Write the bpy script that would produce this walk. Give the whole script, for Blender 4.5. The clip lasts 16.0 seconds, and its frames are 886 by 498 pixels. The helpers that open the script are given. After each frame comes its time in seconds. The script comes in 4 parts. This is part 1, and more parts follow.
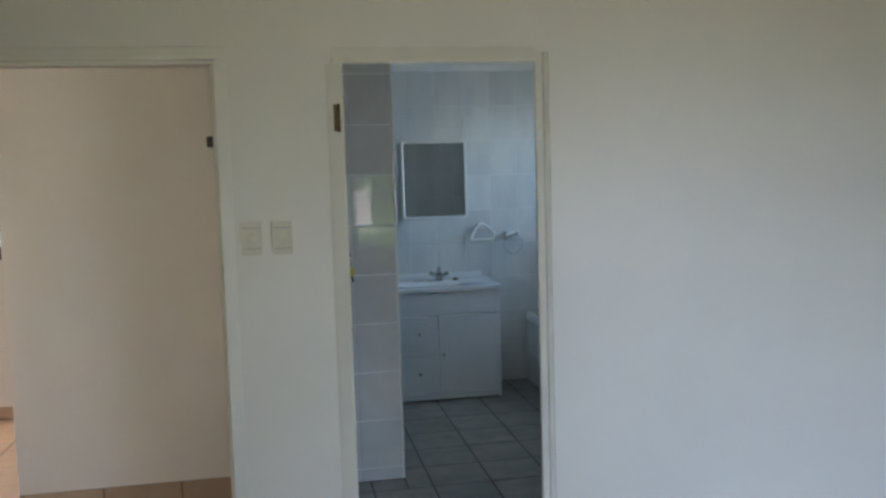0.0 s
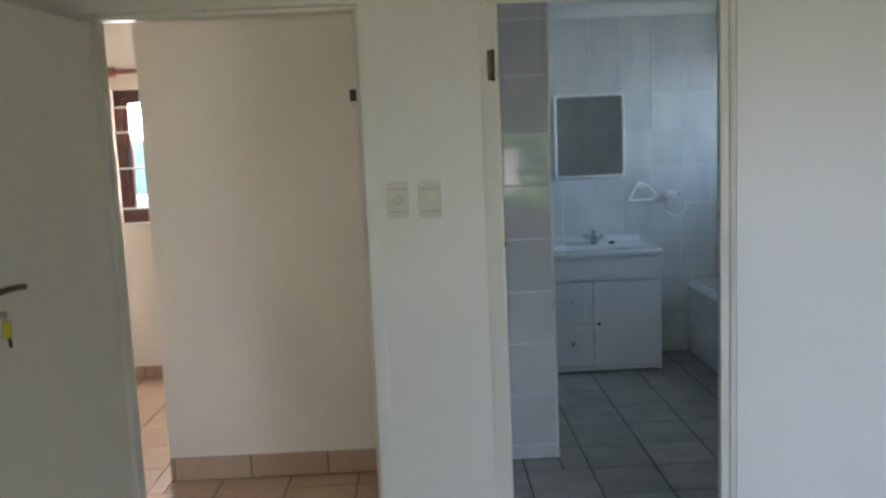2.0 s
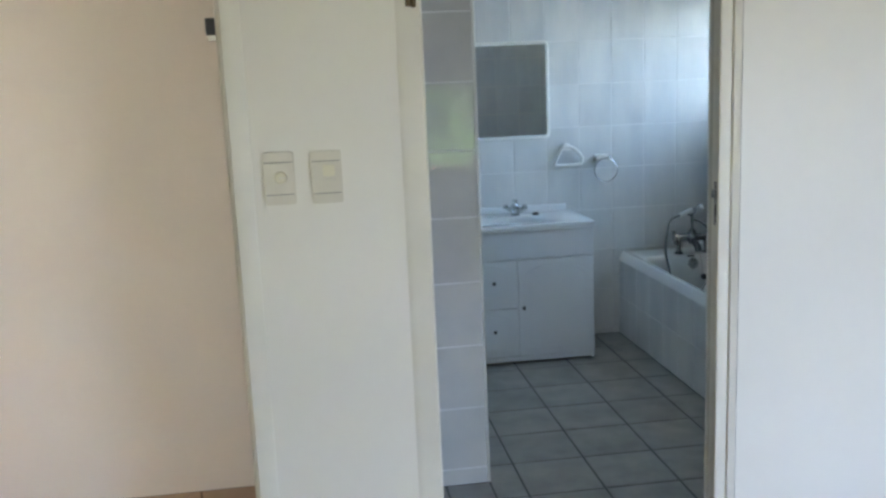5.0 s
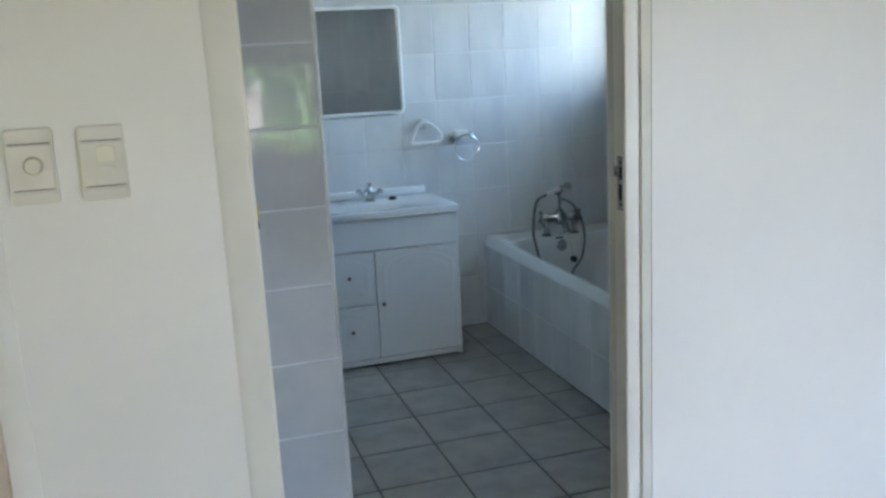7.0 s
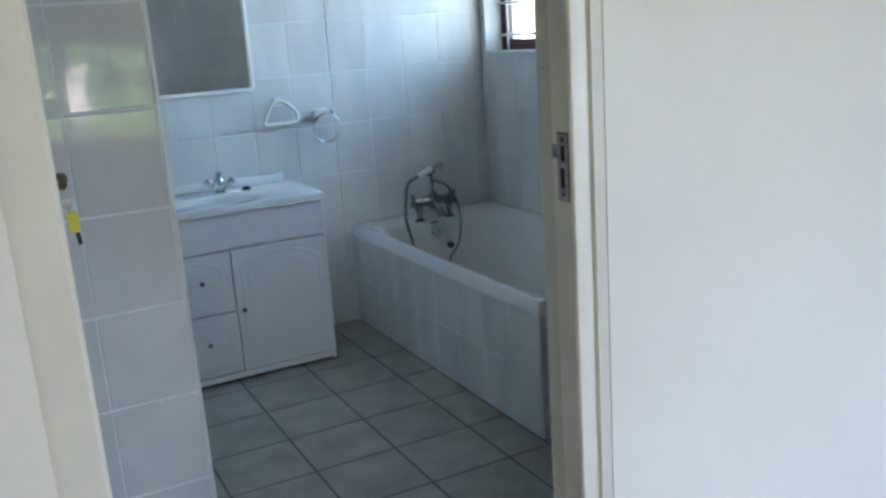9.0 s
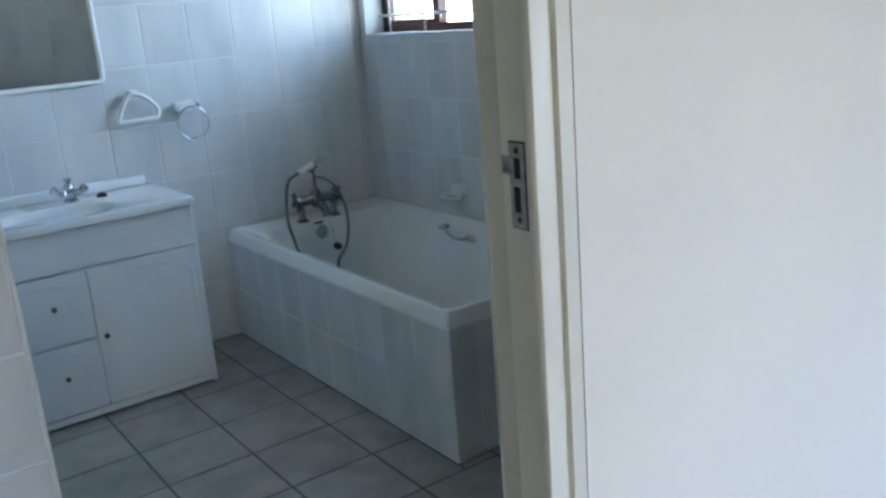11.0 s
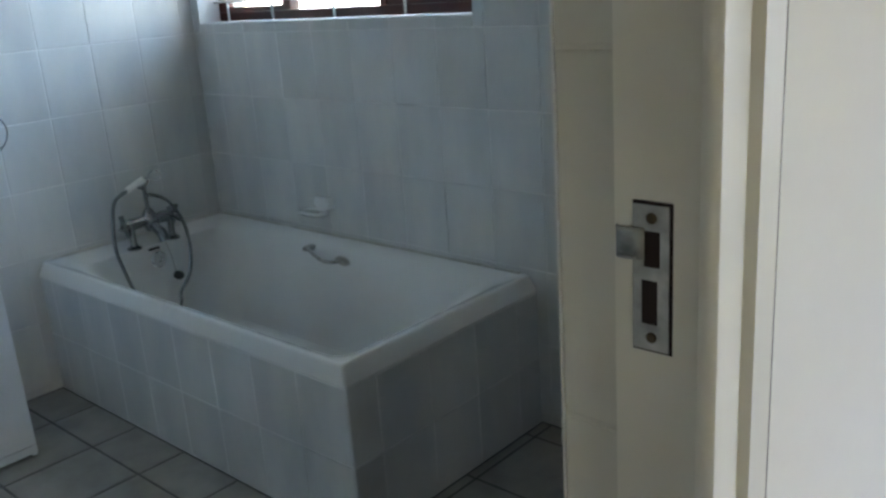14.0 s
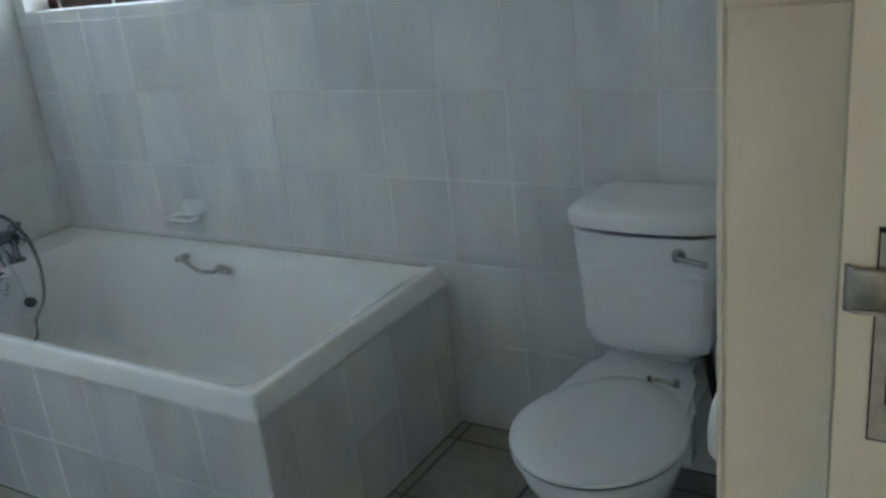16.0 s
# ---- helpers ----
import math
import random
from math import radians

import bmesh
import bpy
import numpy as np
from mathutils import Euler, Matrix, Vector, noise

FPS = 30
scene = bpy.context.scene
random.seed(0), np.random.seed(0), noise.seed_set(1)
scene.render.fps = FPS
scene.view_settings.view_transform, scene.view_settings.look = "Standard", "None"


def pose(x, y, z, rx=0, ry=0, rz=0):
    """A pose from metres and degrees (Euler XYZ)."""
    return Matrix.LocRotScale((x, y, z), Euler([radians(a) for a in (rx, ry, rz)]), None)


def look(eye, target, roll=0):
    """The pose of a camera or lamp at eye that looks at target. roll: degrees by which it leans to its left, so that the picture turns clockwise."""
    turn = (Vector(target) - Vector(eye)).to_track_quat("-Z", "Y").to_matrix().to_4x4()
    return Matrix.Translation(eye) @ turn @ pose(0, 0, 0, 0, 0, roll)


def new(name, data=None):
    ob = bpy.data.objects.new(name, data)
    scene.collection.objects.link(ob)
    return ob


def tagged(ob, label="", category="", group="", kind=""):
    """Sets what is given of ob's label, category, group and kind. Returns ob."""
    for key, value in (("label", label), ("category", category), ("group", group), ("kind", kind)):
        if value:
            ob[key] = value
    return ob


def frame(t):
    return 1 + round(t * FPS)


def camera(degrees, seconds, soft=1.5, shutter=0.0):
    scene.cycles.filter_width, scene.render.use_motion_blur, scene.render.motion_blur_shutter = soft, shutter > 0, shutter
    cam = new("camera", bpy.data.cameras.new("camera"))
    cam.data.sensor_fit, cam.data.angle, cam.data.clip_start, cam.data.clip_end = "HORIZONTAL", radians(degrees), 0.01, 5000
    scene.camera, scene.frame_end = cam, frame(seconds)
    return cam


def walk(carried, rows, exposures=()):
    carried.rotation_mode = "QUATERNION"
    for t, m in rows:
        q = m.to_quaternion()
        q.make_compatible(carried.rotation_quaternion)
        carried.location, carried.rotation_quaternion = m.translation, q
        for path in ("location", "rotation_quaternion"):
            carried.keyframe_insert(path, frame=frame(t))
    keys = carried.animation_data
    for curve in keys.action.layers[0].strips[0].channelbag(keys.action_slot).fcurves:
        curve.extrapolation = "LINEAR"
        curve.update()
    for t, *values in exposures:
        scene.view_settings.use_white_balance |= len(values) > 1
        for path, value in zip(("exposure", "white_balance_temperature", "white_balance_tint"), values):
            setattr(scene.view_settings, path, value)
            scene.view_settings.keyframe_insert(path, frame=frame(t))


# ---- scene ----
cam = camera(53.6, 16.0, 2.7)
PATH = [
    (0, (-0.211, -3.341, 1.626), (0.148, -1.382, 1.446), -1.7),
    (0.5, (-0.208, -3.231, 1.62), (0.033, -1.256, 1.417), -2.0),
    (1, (-0.212, -3.181, 1.612), (-0.065, -1.198, 1.39), -2.1),
    (1.5, (-0.209, -3.116, 1.611), (-0.135, -1.132, 1.37), -2.2),
    (2, (-0.223, -2.999, 1.609), (-0.192, -1.017, 1.35), -2.5),
    (2.5, (-0.224, -2.878, 1.604), (-0.215, -0.897, 1.329), -2.6),
    (3, (-0.24, -2.742, 1.608), (-0.224, -0.763, 1.316), -2.8),
    (5.5, (-0.2, -2.005, 1.57), (0.142, -0.07, 1.198), -2.5),
    (6, (-0.168, -1.883, 1.544), (0.252, 0.035, 1.163), -2.7),
    (6.5, (-0.142, -1.751, 1.534), (0.358, 0.144, 1.136), -2.7),
    (7, (-0.108, -1.612, 1.529), (0.468, 0.257, 1.112), -3.0),
    (7.5, (-0.088, -1.481, 1.521), (0.568, 0.357, 1.086), -3.4),
    (8, (-0.063, -1.376, 1.512), (0.666, 0.431, 1.06), -3.6),
    (8.5, (-0.049, -1.255, 1.5), (0.758, 0.515, 1.033), -3.8),
    (9, (-0.031, -1.146, 1.49), (0.848, 0.584, 1.006), -4.0),
    (11.5, (0.114, -0.718, 1.49), (1.275, 0.811, 0.931), -4.5),
    (12, (0.131, -0.64, 1.508), (1.342, 0.844, 0.932), -4.3),
    (12.5, (0.149, -0.56, 1.518), (1.408, 0.878, 0.929), -4.2),
    (13, (0.18, -0.466, 1.512), (1.488, 0.924, 0.916), -4.1),
    (13.5, (0.216, -0.368, 1.495), (1.575, 0.973, 0.9), -4.0),
    (14, (0.267, -0.256, 1.473), (1.673, 1.039, 0.884), -4.1),
    (14.5, (0.302, -0.17, 1.469), (1.751, 1.069, 0.864), -5.0),
    (15, (0.326, -0.101, 1.471), (1.818, 1.077, 0.848), -6.1),
    (15.5, (0.355, -0.035, 1.473), (1.886, 1.075, 0.821), -7.2),
    (16, (0.372, 0.016, 1.462), (1.961, 1.037, 0.794), -6.3),
]
EXPOSURES = [(0.0, 3.35, 6350, 11), (1.0, 3.25, 6350, 11), (1.5, 3.25, 6300, 11), (2.5, 3.72, 6400, 12), (5.5, 4.14, 6300, 12), (9.0, 4.18, 6200, 12),
             (11.5, 4.22, 6150, 12), (13.0, 4.06, 6350, 12), (14.5, 4.1, 6850, 12), (15.0, 4.34, 6950, 11), (15.5, 4.52, 7000, 11), (16.0, 4.74, 7000, 11)]
walk(cam, [(t, look(eye, target, roll)) for t, eye, target, roll in PATH], EXPOSURES)

# ---------------------------------------------------------------- world, sun, exposure
world = bpy.data.worlds.new("sky")
scene.world = world
world.use_nodes = True
wn = world.node_tree.nodes
sky = wn.new("ShaderNodeTexSky")
sky.sky_type = "NISHITA"
sky.sun_disc = False
sky.sun_elevation = radians(49.8)
sky.sun_rotation = radians(-66.8)
world.node_tree.links.new(sky.outputs[0], wn["Background"].inputs[0])
wn["Background"].inputs[1].default_value = 0.15
sun = new("sun", bpy.data.lights.new("sun", "SUN"))
sun.data.energy, sun.data.angle, sun.data.color = 5.0, radians(0.5), (1.0, 0.95, 0.88)
sun.matrix_world = look((-7, 3, 9.0), (0, 0, 0))


def window_light(name, eye, target, w, h, watts, color, spread=180):
    """An area lamp in a window's opening, standing in for outside light."""
    ob = new(name, bpy.data.lights.new(name, "AREA"))
    ob.data.shape, ob.data.size, ob.data.size_y = "RECTANGLE", w, h
    ob.data.energy, ob.data.color = watts, color
    ob.data.spread = radians(spread)
    ob.matrix_world = look(eye, target)
    return ob


window_light("bathroom_daylight", (2.66, 2.31, 1.73), (1.60, 2.56, 1.46), 1.40, 0.68, 0.41, (0.41, 0.68, 1.0), 92)
window_light("bedroom_sky_east", (2.36, -4.16, 1.17), (1.55, 0.0, -0.70), 1.7, 0.85, 2.05, (0.53, 0.68, 1.0), 78)
window_light("bedroom_sky_west", (-0.85, -4.16, 1.17), (-0.80, 0.0, 0.75), 1.5, 0.85, 0.20, (1.0, 0.96, 0.90), 70)
# Added warm lamps stand in for light thrown upwards by the garden.
window_light("bedroom_garden_east", (2.36, -4.145, 1.17), (1.2, 0.0, 3.1), 1.7, 0.85, 0.32, (1.0, 0.93, 0.74), 72)
window_light("bedroom_garden_west", (-0.60, -4.145, 1.17), (0.2, 0.0, 3.1), 1.9, 0.85, 0.15, (1.0, 0.95, 0.74), 72)
window_light("passage_daylight", (-2.005, 3.175, 1.80), (-2.0, 0, 1.2), 0.6, 0.28, 2.25, (1.0, 0.92, 0.88))

# ---------------------------------------------------------------- materials


def mat(name, color, rough=0.5, metal=0.0, spec=0.5, vary=0.06, scale=3.0, bump=0.0, bscale=60.0, rand=0.0, second=None, rvar=0.08, coat=0.0, stretch=1.0):
    """A surface with large and fine variation, relief, and a piece to piece change."""
    m = bpy.data.materials.new(name)
    m.use_nodes = True
    n, l = m.node_tree.nodes, m.node_tree.links
    b = n["Principled BSDF"]
    b.inputs["Metallic"].default_value = metal
    b.inputs["Coat Weight"].default_value = coat
    b.inputs["Specular IOR Level"].default_value = spec
    geo = n.new("ShaderNodeNewGeometry")
    big = n.new("ShaderNodeTexNoise")
    big.inputs["Scale"].default_value = scale
    big.inputs["Detail"].default_value = 6
    grain = n.new("ShaderNodeVectorMath")
    grain.operation = "MULTIPLY"
    grain.inputs[1].default_value = (1, 1, stretch)
    l.new(geo.outputs["Position"], grain.inputs[0])
    l.new(grain.outputs[0], big.inputs["Vector"])
    fine = n.new("ShaderNodeTexNoise")
    fine.inputs["Scale"].default_value = bscale
    fine.inputs["Detail"].default_value = 4
    l.new(geo.outputs["Position"], fine.inputs["Vector"])
    mix = n.new("ShaderNodeMix")
    mix.data_type = "RGBA"
    other = second or tuple(c * (1 - 2.2 * vary) for c in color)
    mix.inputs["A"].default_value = (*color, 1)
    mix.inputs["B"].default_value = (*other, 1)
    ramp = n.new("ShaderNodeMapRange")
    ramp.inputs["From Min"].default_value, ramp.inputs["From Max"].default_value = 0.35, 0.68
    l.new(big.outputs["Fac"], ramp.inputs["Value"])
    l.new(ramp.outputs["Result"], mix.inputs["Factor"])
    hsv = n.new("ShaderNodeHueSaturation")
    l.new(mix.outputs["Result"], hsv.inputs["Color"])
    add = n.new("ShaderNodeMath")
    add.operation = "MULTIPLY_ADD"
    l.new(fine.outputs["Fac"], add.inputs[0])
    add.inputs[1].default_value, add.inputs[2].default_value = vary, 1 - vary * 0.5
    val = add.outputs[0]
    if rand:
        info = n.new("ShaderNodeObjectInfo")
        ra = n.new("ShaderNodeMath")
        ra.operation = "MULTIPLY_ADD"
        l.new(info.outputs["Random"], ra.inputs[0])
        ra.inputs[1].default_value = rand
        l.new(val, ra.inputs[2])
        val = ra.outputs[0]
    l.new(val, hsv.inputs["Value"])
    l.new(hsv.outputs["Color"], b.inputs["Base Color"])
    rr = n.new("ShaderNodeMath")
    rr.operation = "MULTIPLY_ADD"
    l.new(big.outputs["Fac"], rr.inputs[0])
    rr.inputs[1].default_value, rr.inputs[2].default_value = rvar, max(rough - rvar * 0.5, 0.02)
    l.new(rr.outputs[0], b.inputs["Roughness"])
    if bump:
        bm_ = n.new("ShaderNodeBump")
        bm_.inputs["Strength"].default_value = bump
        bm_.inputs["Distance"].default_value = 0.002
        l.new(fine.outputs["Fac"], bm_.inputs["Height"])
        l.new(bm_.outputs["Normal"], b.inputs["Normal"])
    return m


PAINT = mat("cream_wall_paint", (0.78, 0.745, 0.655), 0.42, vary=0.03, scale=1.2, bump=0.12, bscale=45)
PAINT_PASSAGE = mat("warm_white_wall_paint", (0.83, 0.755, 0.67), 0.55, vary=0.03, scale=1.5, bump=0.1, bscale=45)
CEILING = mat("ceiling_paint", (0.80, 0.79, 0.76), 0.8, vary=0.03, bump=0.1)
ENAMEL = mat("cream_enamel_paint", (0.775, 0.742, 0.64), 0.38, vary=0.04, scale=5, bump=0.06, bscale=30)
LEAF = mat("door_leaf_paint", (0.76, 0.728, 0.63), 0.40, vary=0.04, scale=2, bump=0.08, bscale=25)
TILE = mat("pale_blue_grey_wall_tile", (0.68, 0.675, 0.65), 0.20, spec=0.6, vary=0.05, scale=7, bump=0.10, bscale=14, rand=0.09, second=(0.585, 0.595, 0.59), rvar=0.06, stretch=0.34)
GLAZED = mat("glossy_wall_tile", (0.60, 0.59, 0.55), 0.05, spec=0.9, coat=0.55, vary=0.04, scale=7, bump=0.02, bscale=9, rand=0.05, second=(0.545, 0.545, 0.52), rvar=0.03)
CREAMTRIM = mat("pale_edging", (0.74, 0.73, 0.68), 0.3, vary=0.05, scale=12)
# The doorway reveal's warm tint is reflected light put into the tile colour.
WARMTILE = mat("warm_lit_reveal_tile", (0.68, 0.655, 0.56), 0.22, spec=0.6, vary=0.05, scale=9, bump=0.06, bscale=14, rand=0.04, second=(0.62, 0.60, 0.52))
GROUT = mat("white_grout", (0.76, 0.76, 0.74), 0.8, vary=0.08, scale=8, bump=0.2)
FLOORTILE = mat("grey_floor_tile", (0.365, 0.345, 0.31), 0.38, vary=0.12, scale=7, bump=0.12, bscale=70, rand=0.10, second=(0.265, 0.25, 0.225))
FLOORGROUT = mat("dark_floor_grout", (0.16, 0.158, 0.15), 0.9, vary=0.15, scale=12, bump=0.2)
CLAY = mat("tan_floor_tile", (0.50, 0.36, 0.25), 0.34, vary=0.06, scale=5, bump=0.1, bscale=60, rand=0.08, second=(0.44, 0.30, 0.20))
# Unseen bedroom floor; its tan is chosen to bounce warm light.
BEDFLOOR = mat("tan_bedroom_floor", (0.48, 0.33, 0.19), 0.5, vary=0.08, scale=2, second=(0.42, 0.28, 0.16))
CLAYGROUT = mat("brown_grout", (0.20, 0.15, 0.11), 0.9, vary=0.12, scale=9)
WHITE = mat("white_laminate", (0.78, 0.80, 0.82), 0.30, vary=0.02, scale=3, bump=0.03, bscale=20)
CERAMIC = mat("white_ceramic", (0.80, 0.81, 0.81), 0.10, vary=0.02, scale=3, rvar=0.04)
SEATP = mat("white_seat_plastic", (0.74, 0.75, 0.75), 0.22, vary=0.02, scale=3, rvar=0.06)
BATHW = mat("white_bath_acrylic", (0.80, 0.80, 0.78), 0.14, vary=0.02, scale=3, rvar=0.06)
PLASTIC = mat("white_plastic", (0.80, 0.79, 0.75), 0.30, vary=0.02)
DIAL = mat("yellowed_dial", (0.70, 0.65, 0.47), 0.35)
SWITCH = mat("cream_switch_plastic", (0.66, 0.615, 0.50), 0.35, vary=0.04, scale=14)
CHROME = mat("chrome", (0.58, 0.59, 0.60), 0.08, 1.0, vary=0.05, rvar=0.08)
HOSE = mat("hose_metal", (0.30, 0.31, 0.31), 0.25, 1.0, vary=0.1, scale=30)
STEEL = mat("worn_steel", (0.52, 0.50, 0.46), 0.32, 1.0, vary=0.2, scale=40, bump=0.2, bscale=120)
LIPSTEEL = mat("dull_zinc_steel", (0.38, 0.39, 0.38), 0.36, 1.0, vary=0.25, scale=60, bump=0.3, bscale=90)
BRASS = mat("tarnished_brass", (0.16, 0.12, 0.07), 0.4, 1.0, vary=0.2, scale=40)
# Black of rubber parts, also used for painted shade in the toilet's gaps.
BLACK = mat("black_rubber_and_shade", (0.02, 0.02, 0.02), 0.5)
# Brownish shadow colour of narrow gaps, laid on as solid strips.
GAP = mat("shadowed_crack", (0.30, 0.27, 0.22), 0.9, vary=0.2, scale=20)
# Near-black for hollows and shadow gaps, their shade put into the colour.
DARK = mat("dark_hollow", (0.025, 0.012, 0.008), 0.8)
YELLOW = mat("yellow_plastic_tag", (0.62, 0.52, 0.04), 0.35)
MAHOGANY = mat("red_brown_window_wood", (0.095, 0.022, 0.014), 0.35, vary=0.2, scale=14, bump=0.1)
RAILWOOD = mat("varnished_rail_wood", (0.26, 0.08, 0.035), 0.35, vary=0.2, scale=14)
BARS = mat("white_painted_bars", (0.78, 0.78, 0.76), 0.4)
OUTWALL = mat("pale_green_outside_wall", (0.21, 0.28, 0.24), 0.8, vary=0.05, scale=3, bump=0.2)
OUTWHITE = mat("white_outside_wall", (0.72, 0.70, 0.66), 0.8, vary=0.05, scale=3, bump=0.2)
PALEPINK = mat("pale_pink_surface", (0.52, 0.44, 0.41), 0.8, vary=0.08, scale=6, bump=0.2)
GROUND = mat("grassy_ground", (0.16, 0.17, 0.085), 0.95, vary=0.15, scale=0.7, bump=0.5, bscale=9)
FOLIAGE = mat("hedge_leaf", (0.115, 0.20, 0.055), 0.5, vary=0.2, scale=1.5, second=(0.07, 0.13, 0.03))
PETAL = mat("orange_petal", (0.72, 0.11, 0.03), 0.5, vary=0.1)
SILICONE = mat("aged_silicone", (0.55, 0.53, 0.47), 0.45, vary=0.1, scale=18)
GLASS = bpy.data.materials.new("window_glass")
GLASS.use_nodes = True
gb = GLASS.node_tree.nodes["Principled BSDF"]
gb.inputs["Base Color"].default_value = (0.97, 0.99, 0.98, 1)
gb.inputs["Roughness"].default_value, gb.inputs["Transmission Weight"].default_value, gb.inputs["IOR"].default_value = 0.02, 1.0, 1.45
MIRROR = mat("mirror_silver", (0.86, 0.88, 0.87), 0.02, 1.0, vary=0.01, rvar=0.01)

# ---------------------------------------------------------------- building helpers
BASE = {}


def thing(name, at, label="", category="", group="", kind=""):
    ob = new(name)
    ob.empty_display_size = 0.05
    ob.location = at
    BASE[ob] = Vector(at)
    return tagged(ob, label, category, group, kind)


def part(name, bm, material, parent=None, label="", smooth=False):
    """Links a bmesh in world coordinates as one mesh, under a thing or a part."""
    me = bpy.data.meshes.new(name)
    bmesh.ops.recalc_face_normals(bm, faces=bm.faces)
    for f in bm.faces:
        f.smooth = smooth
    bm.to_mesh(me)
    bm.free()
    me.materials.append(material)
    ob = new(name, me)
    if smooth:
        me.set_sharp_from_angle(angle=radians(38))
    if parent:
        ob.parent = parent
        if parent in BASE:
            ob.matrix_parent_inverse = Matrix.Translation(-BASE[parent])
    if label:
        ob["label"] = label
    return ob


def box(x0, y0, z0, x1, y1, z1, bevel=0.0, seg=2, bm=None):
    one = bmesh.new()
    bmesh.ops.create_cube(one, size=1, matrix=Matrix.Translation(((x0 + x1) / 2, (y0 + y1) / 2, (z0 + z1) / 2)) @ Matrix.Diagonal((abs(x1 - x0), abs(y1 - y0), abs(z1 - z0), 1)))
    if bevel:
        bmesh.ops.bevel(one, geom=one.edges[:], offset=bevel, segments=seg, affect="EDGES", profile=0.5)
    return join(bm, one)


def join(bm, one):
    if bm is None:
        return one
    me = bpy.data.meshes.new("tmp")
    one.to_mesh(me)
    one.free()
    bm.from_mesh(me)
    bpy.data.meshes.remove(me)
    return bm


def turned(profile, m, seg=24, bm=None):
    """A turned body: rings (radius, height) about the z axis of m, closed at both ends."""
    one = bmesh.new()
    rings = []
    for r, h in profile:
        rings.append([one.verts.new(m @ Vector((max(r, 1e-4) * math.cos(2 * math.pi * i / seg), max(r, 1e-4) * math.sin(2 * math.pi * i / seg), h))) for i in range(seg)])
    skin(one, rings)
    return join(bm, one)


def skin(bm, rings, caps=True):
    k = len(rings[0])
    for a, b in zip(rings, rings[1:]):
        for i in range(k):
            bm.faces.new((a[i], a[(i + 1) % k], b[(i + 1) % k], b[i]))
    if caps:
        bm.faces.new(rings[0][::-1])
        bm.faces.new(rings[-1])


def loft(rings, bm=None, caps=True):
    one = bmesh.new()
    skin(one, [[one.verts.new(p) for p in r] for r in rings], caps)
    return join(bm, one)


def tube(points, r, seg=10, closed=False, bm=None):
    """A round rod through points, smoothly."""
    pts = [Vector(p) for p in points]
    n = len(pts)
    fine = []
    last = n if closed else n - 1
    for i in range(last):
        p0 = pts[(i - 1) % n] if closed or i else pts[0]
        p1, p2 = pts[i], pts[(i + 1) % n]
        p3 = pts[(i + 2) % n] if closed or i + 2 < n else pts[-1]
        steps = 6 if n > 2 else 1
        for k in range(steps):
            t = k / steps
            fine.append(0.5 * (2 * p1 + (p2 - p0) * t + (2 * p0 - 5 * p1 + 4 * p2 - p3) * t * t + (3 * p1 - p0 - 3 * p2 + p3) * t ** 3))
    if not closed:
        fine.append(pts[-1])
    one = bmesh.new()
    rings = []
    side = None
    for i, p in enumerate(fine):
        a = fine[i - 1] if i or closed else fine[0]
        b = fine[(i + 1) % len(fine)] if closed or i + 1 < len(fine) else fine[-1]
        d = (b - a).normalized()
        if side is None:
            side = d.orthogonal().normalized()
        side = (side - d * side.dot(d)).normalized()
        up = d.cross(side)
        rings.append([one.verts.new(p + r * (math.cos(2 * math.pi * j / seg) * side + math.sin(2 * math.pi * j / seg) * up)) for j in range(seg)])
    if closed:
        rings.append(rings[0])
        skin(one, rings, False)
    else:
        skin(one, rings)
    return join(bm, one)


def rounded(x0, y0, x1, y1, r, z, seg=6):
    """A rectangle with round corners, as a ring of points at height z."""
    out = []
    for cx, cy, a in ((x1 - r, y1 - r, 0), (x0 + r, y1 - r, 90), (x0 + r, y0 + r, 180), (x1 - r, y0 + r, 270)):
        for k in range(seg + 1):
            t = radians(a + 90 * k / seg)
            out.append(Vector((cx + r * math.cos(t), cy + r * math.sin(t), z)))
    return out


def extruded(outline, z0, z1, bevel=0.0, m=None, bm=None):
    """A flat outline (x, y) drawn out from z0 to z1, turned by m."""
    one = bmesh.new()
    lo = [one.verts.new((x, y, z0)) for x, y in outline]
    hi = [one.verts.new((x, y, z1)) for x, y in outline]
    skin(one, [lo, hi])
    if bevel:
        tops = [e for e in one.edges if all(v in hi for v in e.verts)]
        bmesh.ops.bevel(one, geom=tops, offset=bevel, segments=2, affect="EDGES")
    if m:
        one.transform(m)
    return join(bm, one)


def wall_box(x0, y0, z0, x1, y1, z1, holes, axis):
    """A wall with openings through it; axis: the way it runs; holes: (from, to, low, high)."""
    bm = None
    lo, hi = (x0, x1) if axis == "x" else (y0, y1)
    for a, b, c, d in pieces(lo, hi, z0, z1, holes):
        bm = box(a, y0, c, b, y1, d, bm=bm) if axis == "x" else box(x0, a, c, x1, b, d, bm=bm)
    bmesh.ops.remove_doubles(bm, verts=bm.verts[:], dist=1e-5)
    return bm


